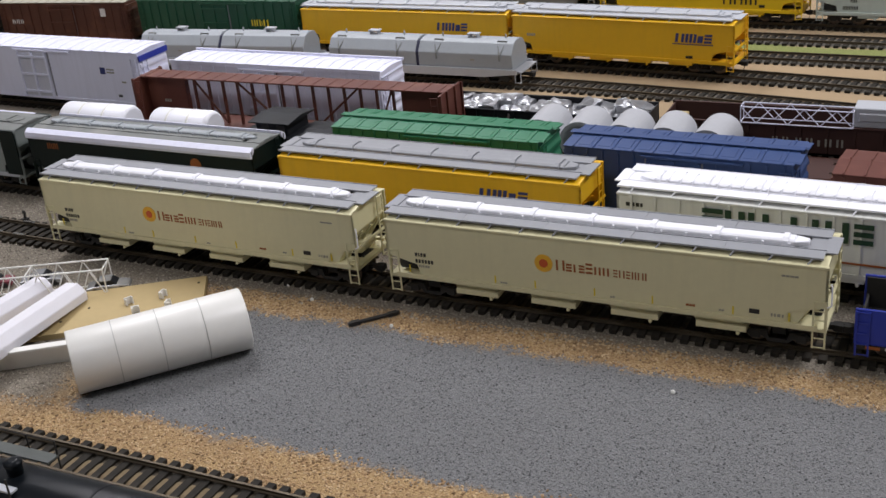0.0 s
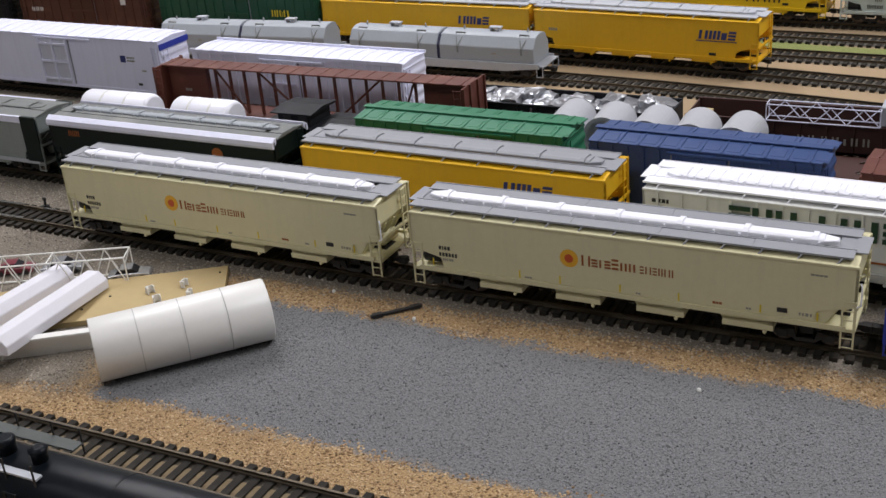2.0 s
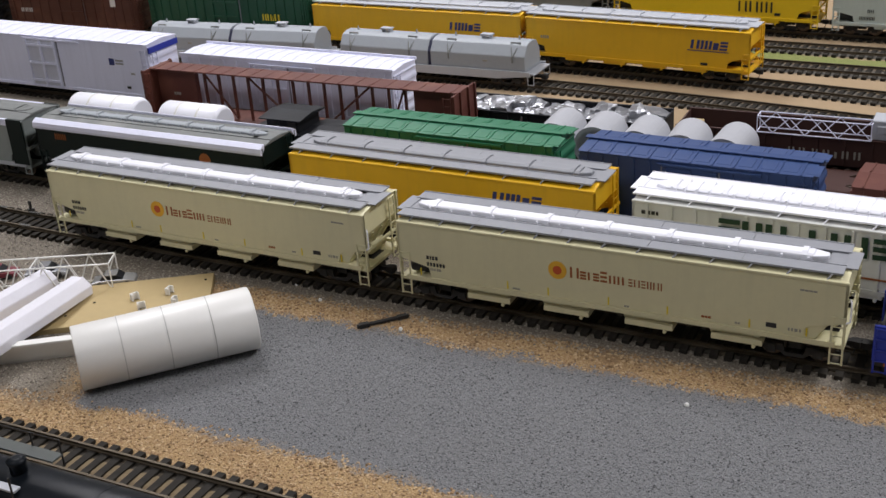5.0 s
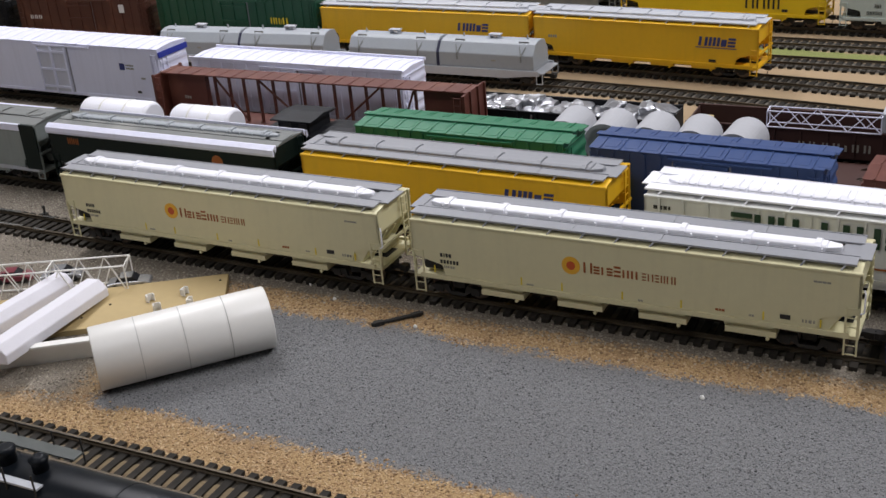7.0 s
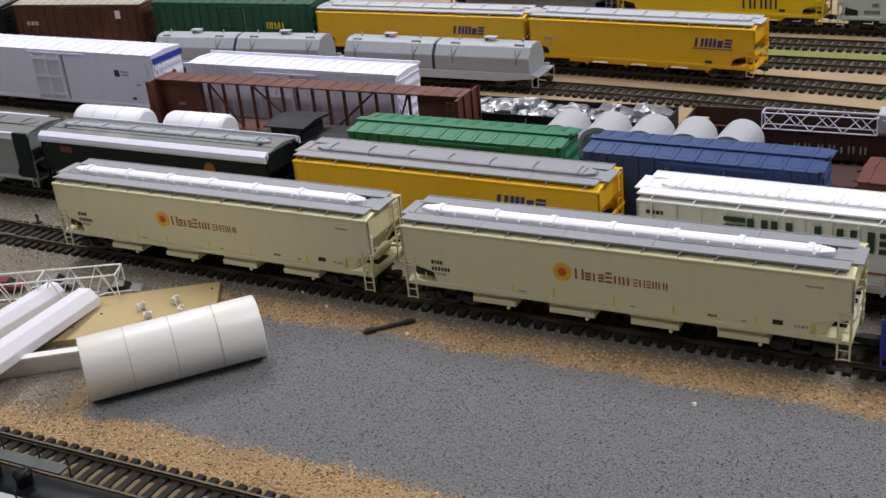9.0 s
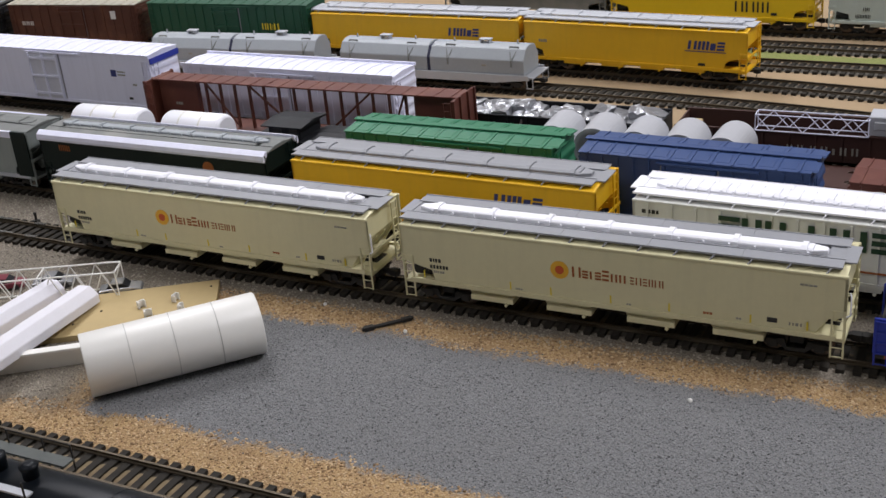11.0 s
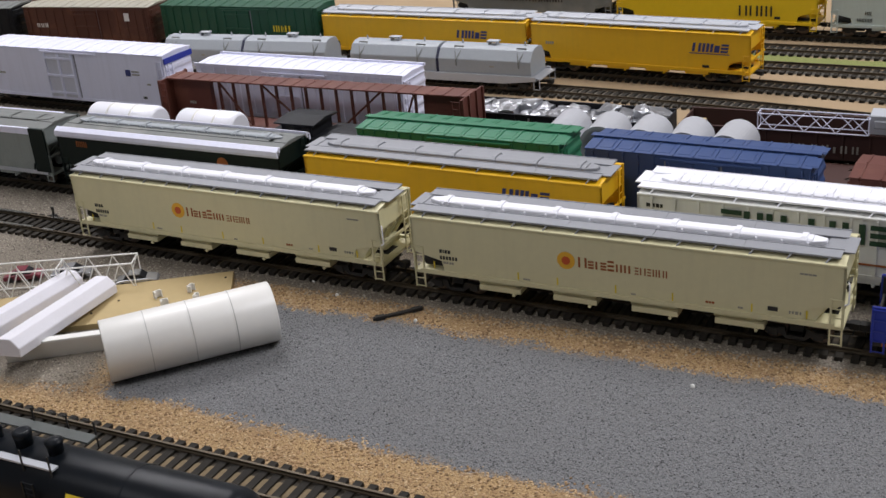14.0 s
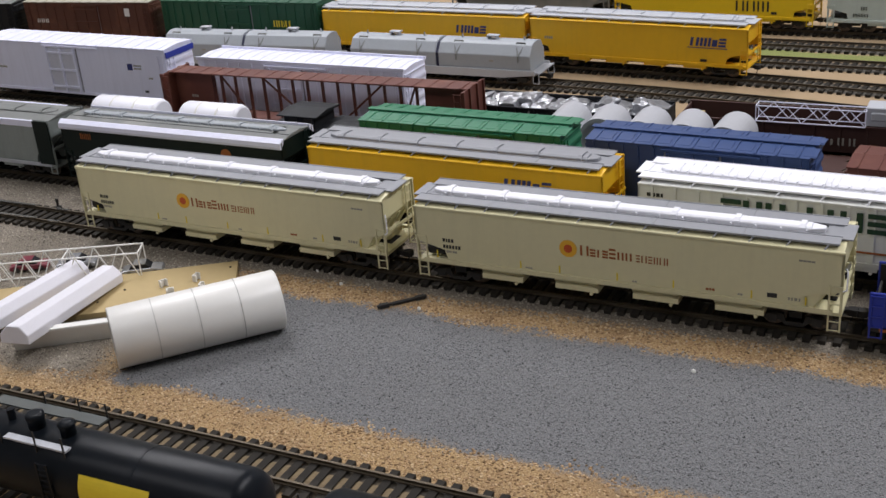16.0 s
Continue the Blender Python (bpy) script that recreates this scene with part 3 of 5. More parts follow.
    prism(bm, [(-w, t + 0.0002), (-w + 0.0030, r + 0.0022), (-0.0065, r + 0.0034), (0.0065, r + 0.0034), (w - 0.0030, r + 0.0022), (w, t + 0.0002)], -h + 0.0006, h - 0.0006, "x")
    part("roof", bm, body if walks else roof, ob, roof_label)
    for s in (-1, 1) if walks else ():
        yc = s * (w - 0.0066)
        wk = part("roof_walk", box(B(), -h - 0.0004, h - 0.0032, yc - 0.0043, yc + 0.0043, r + 0.0036, r + 0.0039), walk_mat or roof, ob)
        panels = 5
        for k in range(panels):
            x0 = -h - 0.0005 + (length - 0.0025) * k / panels
            x1 = x0 + (length - 0.0025) / panels - 0.0002
            rise = random.uniform(0, 0.00012)
            part("walk_panel", box(B(), x0, x1, yc - 0.0043, yc + 0.0043, r + 0.0039, r + 0.0043 + rise), walk_mat or roof, wk)
        for q in (-0.0043, 0.0043):
            part("walk_edge", box(B(), -h - 0.0005, h - 0.0030, yc + q - 0.0003, yc + q + 0.0003, r + 0.0039, r + 0.0047), walk_mat or roof, wk)
        box(bm := B(), s * h - 0.0030 - 0.0012, s * h + 0.0030 - 0.0012, -0.0085, 0.0085, r + 0.0037, r + 0.0043)
        part("cross_walk", bm, walk_mat or roof, ob)
        for k in range(brackets):
            x = -h + 0.008 + (length - 0.016) * k / (brackets - 1)
            bm = B()
            box(bm, x - 0.0004, x + 0.0004, min(s * (w - 0.0018), yc), max(s * (w - 0.0018), yc), r + 0.0030, r + 0.0036)
            bar(bm, (x - 0.0016, s * (w - 0.0003), t - 0.0003), (x + 0.0006, s * (w - 0.0020), r + 0.0042), 0.00042, 5)
            part("bracket", bm, walk_mat or roof, wk)
    for s in (-1, 1):
        part("roof_deck", box(B(), min(s * (hl_end), s * (h - 0.001)), max(s * (hl_end), s * (h - 0.001)), -w + 0.0110, w - 0.0110, r + 0.0030, r + 0.0038), walk_mat or roof, ob)
    # black box added to block light and keep the gaps between bays dark
    part("centre_sill", box(B(), -h + 0.004, h - 0.004, -0.0055, 0.0055, 0.0062, sill), UNDER, ob)
    # hatch trough
    hw = hatch_wide / 2
    hl = h - reach
    bm = B()
    prism(bm, [(-hw, r + 0.0034), (-hw, r + 0.0037 + 0.0017 * hatch_high), (-hw * 0.65, r + 0.0037 + 0.0026 * hatch_high), (hw * 0.65, r + 0.0037 + 0.0026 * hatch_high), (hw, r + 0.0037 + 0.0017 * hatch_high), (hw, r + 0.0034)], slip - hl + 0.006, slip + hl - 0.006, "x")
    for s in (-1, 1):
        tips = [(slip + s * (hl - 0.0061), q) for q in (-hw, hw)] + [(slip + s * hl, q * 0.45) for q in (hw, -hw)]
        prism(bm, tips, r + 0.0034, r + 0.0037 + 0.0019 * hatch_high, "z")
    lid = part("hatch_cover", bm, hatch, ob, bevel=0.0003)
    if hatch_wide < 0.009:
        for s in (-1, 1):
            part("roof_strip", box(B(), -h + 0.011, h - 0.011, min(s * hw, s * 0.0068), max(s * hw, s * 0.0068), r + 0.0030, r + 0.0038), roof, ob)
            for k in range(17):
                x = slip - hl + 0.008 + (2 * hl - 0.016) * k / 16
                part("hatch_tab", box(B(), x - 0.0004, x + 0.0004, min(s * hw, s * (hw + 0.0011)), max(s * hw, s * (hw + 0.0011)), r + 0.0038, r + 0.0050), hatch, lid)
    for k in range(7):
        x = slip - hl + 0.010 + (2 * hl - 0.020) * k / 6
        bm = B()
        zt = r + 0.0037 + 0.0026 * hatch_high
        prism(bm, [(-hw - 0.0009, r + 0.0037), (-hw - 0.0006, zt - 0.0004), (-hw * 0.6, zt + 0.0008), (hw * 0.6, zt + 0.0008), (hw + 0.0006, zt - 0.0004), (hw + 0.0009, r + 0.0037)], x - 0.0012, x + 0.0012, "x")
        part("hatch_clamp", bm, hatch, lid)
    for k in range(ribs):
        x = -h + 0.008 + (length - 0.016) * k / (ribs - 1)
        for s in (-1, 1):
            part("side_post", box(B(), x - 0.0006, x + 0.0006, s * w - 0.0011, s * w + 0.0011, sill, t - 0.001), body, ob)
    running_gear(ob, length, centres or length - 0.048)
    return ob


def boxcar(label, m, length, height, body, roof, width=0.0345, ribs=14, door=(0.0, 0.03), roof_ribs=14, doormat=None, end_mat=None, floor_z=0.0085, panelled=False, category="boxcar", sill_mat=None, group="boxcars in the yard"):
    """A box car: sides with posts, sliding door, ribbed roof, corrugated ends, ladders, trucks."""
    ob = thing("boxcar", label, category, m, group)
    h, w = length / 2, width / 2
    part("body", box(B(), -h, h, -w, w, floor_z, height), body, ob, bevel=0.0004)
    bm = B()
    prism(bm, [(-w - 0.0006, height), (-w - 0.0006, height + 0.0006), (0, height + 0.0022), (w + 0.0006, height + 0.0006), (w + 0.0006, height)], -h - 0.0004, h + 0.0004, "x")
    rf = part("roof", bm, roof, ob)
    for k in range(roof_ribs):
        x = -h + length * (k + 0.5) / roof_ribs
        for s in (-1, 1):
            bm = B()
            prism(bm, [(s * 0.0008, height + 0.0020), (s * (w + 0.0003), height + 0.0006), (s * (w + 0.0003), height + 0.0011), (s * 0.0008, height + 0.0026)], x - 0.0004, x + 0.0004, "x")
            part("roof_rib", bm, roof, rf)
            if panelled:
                b0, b1 = length / roof_ribs * 0.20, length / roof_ribs * 0.80
                bm = B()
                lift = 0.0005
                prism(bm, [(s * w * 0.28, height + 0.0020 - 0.0016 * 0.28 + lift), (s * w * 0.86, height + 0.0020 - 0.0016 * 0.86 + lift), (s * w * 0.92, height + 0.0004), (s * w * 0.22, height + 0.0012)], x + b0, x + b1, "x")
                part("roof_panel", bm, roof, rf)
    if panelled:
        part("running_board", box(B(), -h - 0.002, h + 0.002, -0.0026, 0.0026, height + 0.0026, height + 0.0032), roof, rf)
    for s in (-1, 1):
        part("side_sill", box(B(), -h, h, s * w - 0.0007, s * w + 0.0007, floor_z - 0.0014, floor_z + 0.0010), sill_mat or body, ob)
        if door:
            x, dw = door
            bm = B()
            box(bm, x - dw / 2, x + dw / 2, s * w - 0.0010, s * w + 0.0010, floor_z + 0.001, height - 0.003)
            d = part("door", bm, doormat or body, ob)
            for e in (-1, 1):
                # thin grey strip as the painted shadow of the gap
                part("door_gap", box(B(), x + e * (dw / 2 + 0.0006) - 0.0005, x + e * (dw / 2 + 0.0006) + 0.0005, s * w - 0.0003, s * w + 0.0003, floor_z + 0.001, height - 0.003), SHADOW_GAP, d)
            for k in range(3):
                z = floor_z + 0.004 + (height - floor_z - 0.012) * k / 2
                part("door_rib", box(B(), x - dw / 2 + 0.001, x + dw / 2 - 0.001, s * w - 0.0024, s * w + 0.0024, z, z + 0.0018), body, d)
            for e in (-1, 0, 1):
                part("door_stile", box(B(), x + e * dw * 0.46 - 0.0009, x + e * dw * 0.46 + 0.0009, s * w - 0.0022, s * w + 0.0022, floor_z + 0.001, height - 0.003), body, d)
            part("door_track", box(B(), x - dw * 0.6, x + dw * 1.25, s * w - 0.0017, s * w + 0.0017, height - 0.0026, height - 0.0012), body, ob)
        for k in range(ribs):
            x = -h + length * (k + 0.5) / ribs
            if not door or abs(x - door[0]) > door[1] / 2 + 0.001:
                part("side_post", box(B(), x - 0.0006, x + 0.0006, s * w - 0.0009, s * w + 0.0009, floor_z, height - 0.0008), body, ob)
        zig = [(s * (h - 0.0005), floor_z + 0.001)]
        for k in range(18):
            zig.append((s * (h + (0.0012 if k % 4 in (1, 2) else 0.0002)), floor_z + 0.002 + (height - floor_z - 0.005) * k / 17))
        zig.append((s * (h - 0.0005), height - 0.002))
        part("corrugated_end", prism(B(), zig, -w + 0.0015, w - 0.0015), end_mat or body, ob)
        for side in (-1, 1):
            ladder(ob, s * (h - 0.0045), side * (w + 0.0010), 0.0045, height - 0.004, end_mat or body, rungs=8)
        ladder(ob, s * (h + 0.0014), -w * 0.62, floor_z, height - 0.004, end_mat or body, rungs=7, along="y")
    part("underframe", box(B(), -h + 0.004, h - 0.004, -0.006, 0.006, 0.0065, floor_z), UNDER, ob)
    running_gear(ob, length, length - 0.042)
    return ob


# ---- the cream hoppers on the main track ----


def cream_hopper(m, label, dx):
    ob = hopper(label, m, 0.2156, 0.0449, CREAM, ROOF_GREY, HATCH_WHITE, brackets=13, hatch_wide=0.0078, front_cut=0.013, sill=0.0150, reach=0.0080, slip=-0.0033, centres=0.173)
    y = -0.0176 - 0.0001
    bm = disc(B(), dx - 0.0235, 0.0309, 0.0046, y)
    sun = part("sun_emblem", bm, MARK_SUN, ob, "yellow sun disc print")
    part("sun_core", disc(B(), dx - 0.0235, 0.0309, 0.0022, y - 0.00012), MARK_RED, sun)
    letters(ob, dx - 0.0172, 0.0281, 0.0054, (0.80,), y, MARK_ORANGE, strokes="2", stem=0.0010)
    letters(ob, dx - 0.0122, 0.0281, 0.0040, (0.72, 0.40, 0.72), y, MARK_ORANGE, 0.24, strokes="h1h", stem=0.0009)
    letters(ob, dx - 0.0023, 0.0281, 0.0054, (0.60,), y, MARK_ORANGE, strokes="h", stem=0.0010)
    letters(ob, dx + 0.0019, 0.0281, 0.0040, (0.76, 0.76), y, MARK_ORANGE, 0.26, strokes="22", stem=0.0009)
    letters(ob, dx + 0.0112, 0.0281, 0.0037, (0.50, 0.72, 0.50, 0.55, 0.72, 0.70), y, MARK_ORANGE, 0.22, strokes="h2h221", stem=0.0006)
    letters(ob, -0.0922, 0.0262, 0.0024, (0.55, 0.25, 0.45, 0.55), y, MARK_BLACK, 0.25)
    letters(ob, -0.0922, 0.0226, 0.0024, (0.45, 0.45, 0.45, 0.45, 0.45, 0.45), y, MARK_BLACK, 0.28)
    small_print(ob, -0.0905, 0.0202, 0.0012, (0.6, 0.6, 0.6, 0, 0.8, 0.8), y, MARK_GREY)
    part("stencil_plate", sheet(B(), 0.0745, 0.0790, 0.0186, 0.0208, y), MARK_BLACK, ob, "black stencil square")
    small_print(ob, 0.084, 0.0183, 0.0014, (0.5, 0.5, 0.9, 0.5), y, MARK_GREY, 0.5)
    small_print(ob, 0.088, 0.0385, 0.0008, (2, 2, 2, 2), y, MARK_GREY)
    small_print(ob, 0.046, 0.0181, 0.0011, (1.2, 0.9, 1.1), y, MARK_ORANGE)
    small_print(ob, 0.061, 0.0176, 0.0009, (1.1, 1.1), y, MARK_GREY)
    small_print(ob, -0.046, 0.0171, 0.0008, (1.4, 1.2, 1.3), y, MARK_GREY)
    small_print(ob, 0.010, 0.0171, 0.0008, (1.2, 1.3), y, MARK_GREY)
    bm = B()
    bar(bm, (0.1088, -0.0176, 0.0375), (0.1094, -0.0180, 0.0360), 0.0004)
    bar(bm, (0.1094, -0.0180, 0.0360), (0.1094, -0.0180, 0.0270), 0.0004)
    bar(bm, (0.1094, -0.0180, 0.0270), (0.1070, -0.0176, 0.0255), 0.0004)
    part("grab_iron", bm, HATCH_WHITE, ob, "bent white grab iron")
    for x in (-0.0962, -0.049, -0.028, 0.002, 0.030, 0.067, 0.0915):
        part("conspicuity_mark", sheet(B(), x, x + 0.0007, 0.0168, 0.0208, y), MARK_YELLOW, ob, "small yellow safety stripe")
    return ob


cream_hopper(on(MAIN, 0.1191), "cream covered hopper with grey roof and orange sun emblem", 0.0008)
cream_hopper(on(MAIN, -0.1152), "cream covered hopper coupled behind its twin, grey roof", -0.0041)

# ---- second row ----
ob = hopper("yellow covered hopper with long grey roof walks", on(ROW_2, -0.002), 0.1905, 0.0442, YELLOW, ROOF_GREY, ROOF_GREY, bays=4, hatch_wide=0.010)
letters(ob, 0.036, 0.0305, 0.0066, (1.0, 1.25, 0.6, 0.85), -0.0178, MARK_BLUE, 0.2, 0.15, "23bh", 0.0022)
ob = hopper("black covered hopper with grey roof and white stripe", on(ROW_2, -0.2085), 0.184, 0.0445, GREEN_BLACK, OLD_GREY, GALV, stripe=GREEN_BLACK, hatch_wide=0.006, walks=False, hatch_high=0.7)
for s in (-1, 1):
    part("white_stripe", prism(B(), [(s * 0.0188, 0.0405), (s * 0.0176, 0.0405), (s * 0.0148, 0.0440), (s * 0.0148, 0.0466), (s * 0.0156, 0.0466), (s * 0.0189, 0.0446), (s * 0.0193, 0.0420)], -0.092, 0.092, "x"), WHITE, ob, "white sloping stripe along the roof edge")
part("emblem", disc(B(), 0.048, 0.033, 0.0042, -0.0178), MARK_ORANGE, ob, "round orange emblem")
letters(ob, -0.075, 0.034, 0.004, (0.6, 0.6, 0.6), -0.0178, MARK_ORANGE)
ob = hopper("weathered grey covered hopper with dusty roof hatches", on(ROW_2, -0.405), 0.186, 0.0435, LIGHT_GREY, OLD_GREY, OLD_GREY, stripe=PALE_GREY, hatch_wide=0.012, walks=False, hatch_high=0.4)
for s in (-1, 1):
    part("white_stripe", box(B(), -0.092, 0.079, s * 0.0176 - 0.0010, s * 0.0176 + 0.0010, 0.0395, 0.0440), WHITE, ob, "white stripe along the roof edge")
    part("end_stripe", box(B(), 0.079, 0.0925, s * 0.0176 - 0.0011, s * 0.0176 + 0.0011, 0.0125, 0.0440), GREEN_BLACK, ob, "green-black band at the car's end")
ob = hopper("white covered hopper with ribbed sides and green print", on(ROW_2, 0.208), 0.190, 0.0428, SOO_WHITE, HATCH_WHITE, HATCH_WHITE, ribs=15, hatch_wide=0.011)
for x, wide, code in ((-0.0503, 0.0105, "h"), (-0.0388, 0.0097, "2"), (-0.0275, 0.0100, "2"), (-0.0073, 0.0032, "1"), (0.0027, 0.0032, "1"), (0.0088, 0.0108, "2"), (0.0218, 0.0090, "h")):
    letters(ob, x, 0.0292, 0.0106, (wide / 0.0106,), -0.0189, MARK_GREEN, strokes=code, stem=0.0031)
for k in range(26):
    x = -0.078 + 0.0063 * k
    part("hatch_rib", box(B(), x - 0.0005, x + 0.0005, -0.0064, 0.0064, 0.0444, 0.0478), HATCH_WHITE, ob)
part("hatch_slot", box(B(), -0.082, 0.082, -0.0068, -0.0060, 0.0440, 0.0454), OLD_GREY, ob, "grey slot along the hatch")
part("gold_stripe", sheet(B(), -0.09, 0.09, 0.0185, 0.0195, -0.0187), MARK_ORANGE, ob)
small_print(ob, -0.090, 0.036, 0.002, (1.2, 0.8, 0.9, 0.6), -0.0178, MARK_BLACK)

# ---- third row ----
boxcar("light green boxcar with ribbed sides and roof", on(ROW_3, -0.0175), 0.137, 0.0470, GREEN, GREEN, roof_ribs=12, ribs=16, panelled=True)
ob = boxcar("blue boxcar with panelled roof", on(ROW_3, 0.1305), 0.126, 0.0470, BLUE, BLUE, roof_ribs=11, ribs=14, panelled=True)
letters(ob, 0.022, 0.034, 0.006, (0.7, 0.5), -0.0184, MARK_WHITE)
ob = boxcar("faded brown boxcar with a white ring emblem", on(ROW_3, 0.285), 0.144, 0.0445, RUSTY, RUSTY)
ring = part("ring_emblem", disc(B(), -0.0570, 0.0365, 0.0055, -0.0190), MARK_WHITE, ob, "white ring print")
part("ring_centre", disc(B(), -0.0570, 0.0365, 0.0036, -0.0192), RUSTY, ring)


def gondola(label, m, length, rim, mat, width=0.0345, ribs=12, deck=0.0115, group="open cars in the yard"):
    """An open gondola with floor, four walls, posts and trucks."""
    ob = thing("gondola", label, "gondola car", m, group)
    h, w = length / 2, width / 2
    part("floor_pan", box(B(), -h, h, -w, w, deck - 0.0025, deck), mat, ob)
    for s in (-1, 1):
        side = part("side_wall", box(B(), -h, h, s * (w - 0.0005) - 0.0005, s * (w - 0.0005) + 0.0005, deck, rim), mat, ob)
        part("rim", box(B(), -h, h, s * w - 0.0010, s * w + 0.0006, rim, rim + 0.0010), mat, side)
        part("end_wall", box(B(), s * (h - 0.0006) - 0.0005, s * (h - 0.0006) + 0.0005, -w + 0.001, w - 0.001, deck, rim), mat, ob)
        for k in range(ribs):
            x = -h + length * (k + 0.5) / ribs
            part("post", box(B(), x - 0.0006, x + 0.0006, s * w, s * (w + 0.0012), deck - 0.002, rim), mat, side)
        for e in (-1, 1):
            ladder(ob, e * (h - 0.004), s * (w + 0.0012), 0.0045, rim, mat, rungs=4)
    running_gear(ob, length, length - 0.042)
    return ob


gondola("black gondola carrying white storage tanks", on(ROW_3, -0.250), 0.172, 0.0235, BLACK)
f3 = ROW_3(-0.25)
for x0, x1 in ((-0.3185, -0.2590), (-0.2385, -0.1895)):
    ob = thing("storage_tank", "plain white plastic storage tank lying in a gondola", "tank", pose((x0 + x1) / 2, f3, 0.0370), "white tanks on the gondola")
    h = (x1 - x0) / 2
    part("shell", lathe(B(), [(-h, 0.0100), (-h + 0.0012, 0.0116), (-h + 0.0030, 0.0125), (h - 0.0030, 0.0125), (h - 0.0012, 0.0116), (h, 0.0100)]), HATCH_WHITE, ob, smooth=True)
    for s in (-0.35, 0.35):
        part("band", lathe(B(), [(s * h - 0.0008, 0.0127), (s * h + 0.0008, 0.0127)]), STYRENE, ob)
        part("saddle", box(B(), s * h - 0.002, s * h + 0.002, -0.010, 0.010, 0.0157 - 0.0370, -0.0085), STYRENE, ob)

ob = thing("work_caboose", "black work caboose with a low cabin", "caboose", on(ROW_3, -0.127))
part("deck", box(B(), -0.036, 0.036, -0.0165, 0.0165, 0.010, 0.013), BLACK, ob)
part("body", box(B(), -0.034, 0.034, -0.0155, 0.0155, 0.013, 0.0365), BLACK, ob, bevel=0.0005)
cab = part("cabin", box(B(), -0.020, 0.004, -0.0125, 0.0125, 0.0365, 0.0450), BLACK, ob, bevel=0.0004)
part("cabin_roof", prism(B(), [(-0.0155, 0.0450), (-0.0155, 0.0458), (0, 0.0475), (0.0155, 0.0458), (0.0155, 0.0450)], -0.0235, 0.0075, "x"), BLACK, cab)
for s in (-1, 1):
    for x in (-0.016, -0.004):
        part("window", box(B(), x, x + 0.006, s * 0.0125 - 0.0003, s * 0.0125 + 0.0003, 0.0395, 0.0435), UNDER, cab)
part("roof", prism(B(), [(-0.0175, 0.0365), (-0.0175, 0.0371), (0, 0.0385), (0.0175, 0.0371), (0.0175, 0.0365)], 0.006, 0.036, "x"), BLACK, ob)
running_gear(ob, 0.074, 0.044)

PIPE_GREY = material("pipe_grey_plastic", (0.42, 0.43, 0.46), 0.5, bump=0.05, grain=0.05)
# ---- fourth row: centre-beam flat, pipe sections ----
ob = thing("centerbeam_flatcar", "oxide red centre-beam lumber flatcar standing empty", "flatcar", on(ROW_4, -0.1715) @ Matrix.Diagonal((0.968, 1, 1, 1)))
part("deck", box(B(), -0.131, 0.131, -0.0172, 0.0172, 0.0090, 0.0115), RUSTY, ob, bevel=0.0003)
part("centre_sill", box(B(), -0.128, 0.128, -0.004, 0.004, 0.0065, 0.0090), RUSTY, ob)
chord = part("top_chord", box(B(), -0.131, 0.131, -0.0090, 0.0090, 0.0462, 0.0472), RUSTY, ob)
for k in range(21):
    x = -0.126 + 0.0126 * k
    part("chord_rib", box(B(), x - 0.0004, x + 0.0004, -0.0088, 0.0088, 0.0472, 0.0476), RUSTY, chord)
for s in (-1, 1):
    bh = part("bulkhead", box(B(), s * 0.1305 - 0.0007, s * 0.1305 + 0.0007, -0.0168, 0.0168, 0.0115, 0.0470), RUSTY, ob, bevel=0.0003)
    for y in (-0.0162, -0.006, 0.006, 0.0162):
        part("bulkhead_rib", box(B(), s * 0.1318 - 0.0008, s * 0.1318 + 0.0008, y - 0.0007, y + 0.0007, 0.0115, 0.0472), RUSTY, bh)
    part("end_panel", box(B(), min(s * 0.094, s * 0.1298), max(s * 0.094, s * 0.1298), -0.0022, 0.0022, 0.0115, 0.0462), RUSTY, ob)
    small_print(ob, s * 0.112 - 0.004, 0.026, 0.002, (0.8, 0.8, 0.8), -0.0023, MARK_GREY)
    ladder(ob, s * 0.127, -0.0175, 0.0045, 0.046, RUSTY, rungs=9)
for k in range(14):
    x = -0.0865 + 0.0133 * k
    part("column", box(B(), x - 0.0007, x + 0.0007, -0.0011, 0.0011, 0.0115, 0.0462), RUSTY, ob)
for x0, x1 in ((-0.0865, -0.060), (-0.047, -0.007), (0.060, 0.020), (0.0865, 0.073)):
    part("brace", bar(B(), (x0, -0.0012, 0.045), (x1, -0.0012, 0.013), 0.0008), RUSTY, ob)
running_gear(ob, 0.262, 0.214)

ob = thing("flatcar", "dark flatcar under large pipe sections", "flatcar", on(ROW_4, 0.100))
part("deck", box(B(), -0.115, 0.115, -0.0165, 0.0165, 0.0085, 0.0105), DARK_BROWN, ob)
part("centre_sill", box(B(), -0.11, 0.11, -0.004, 0.004, 0.0062, 0.0085), UNDER, ob)
for s in (-1, 1):
    part("side_sill", box(B(), -0.115, 0.115, s * 0.0165 - 0.0006, s * 0.0165 + 0.0006, 0.0070, 0.0105), BROWN, ob)
running_gear(ob, 0.230, 0.185)
for x in (0.0240, 0.0510, 0.0780, 0.1048, 0.1318):
    bm = lathe(B(), [(-0.0165, 0.0108), (-0.0165, 0.0131), (-0.0150, 0.0131), (-0.0150, 0.0127), (0.0165, 0.0127), (0.0165, 0.0108), (-0.0165, 0.0108)], "y", 44)
    ob = alone("pipe_section", bm, PIPE_GREY, "short thick white pipe section lying crosswise on a flatcar", "pipe", pose(x, ROW_4(x) - 0.003, RAIL_TOP + 0.0105 + 0.0131, 0, 0, random.uniform(-4, 4)), smooth=False, group="pipe sections on the flatcar")

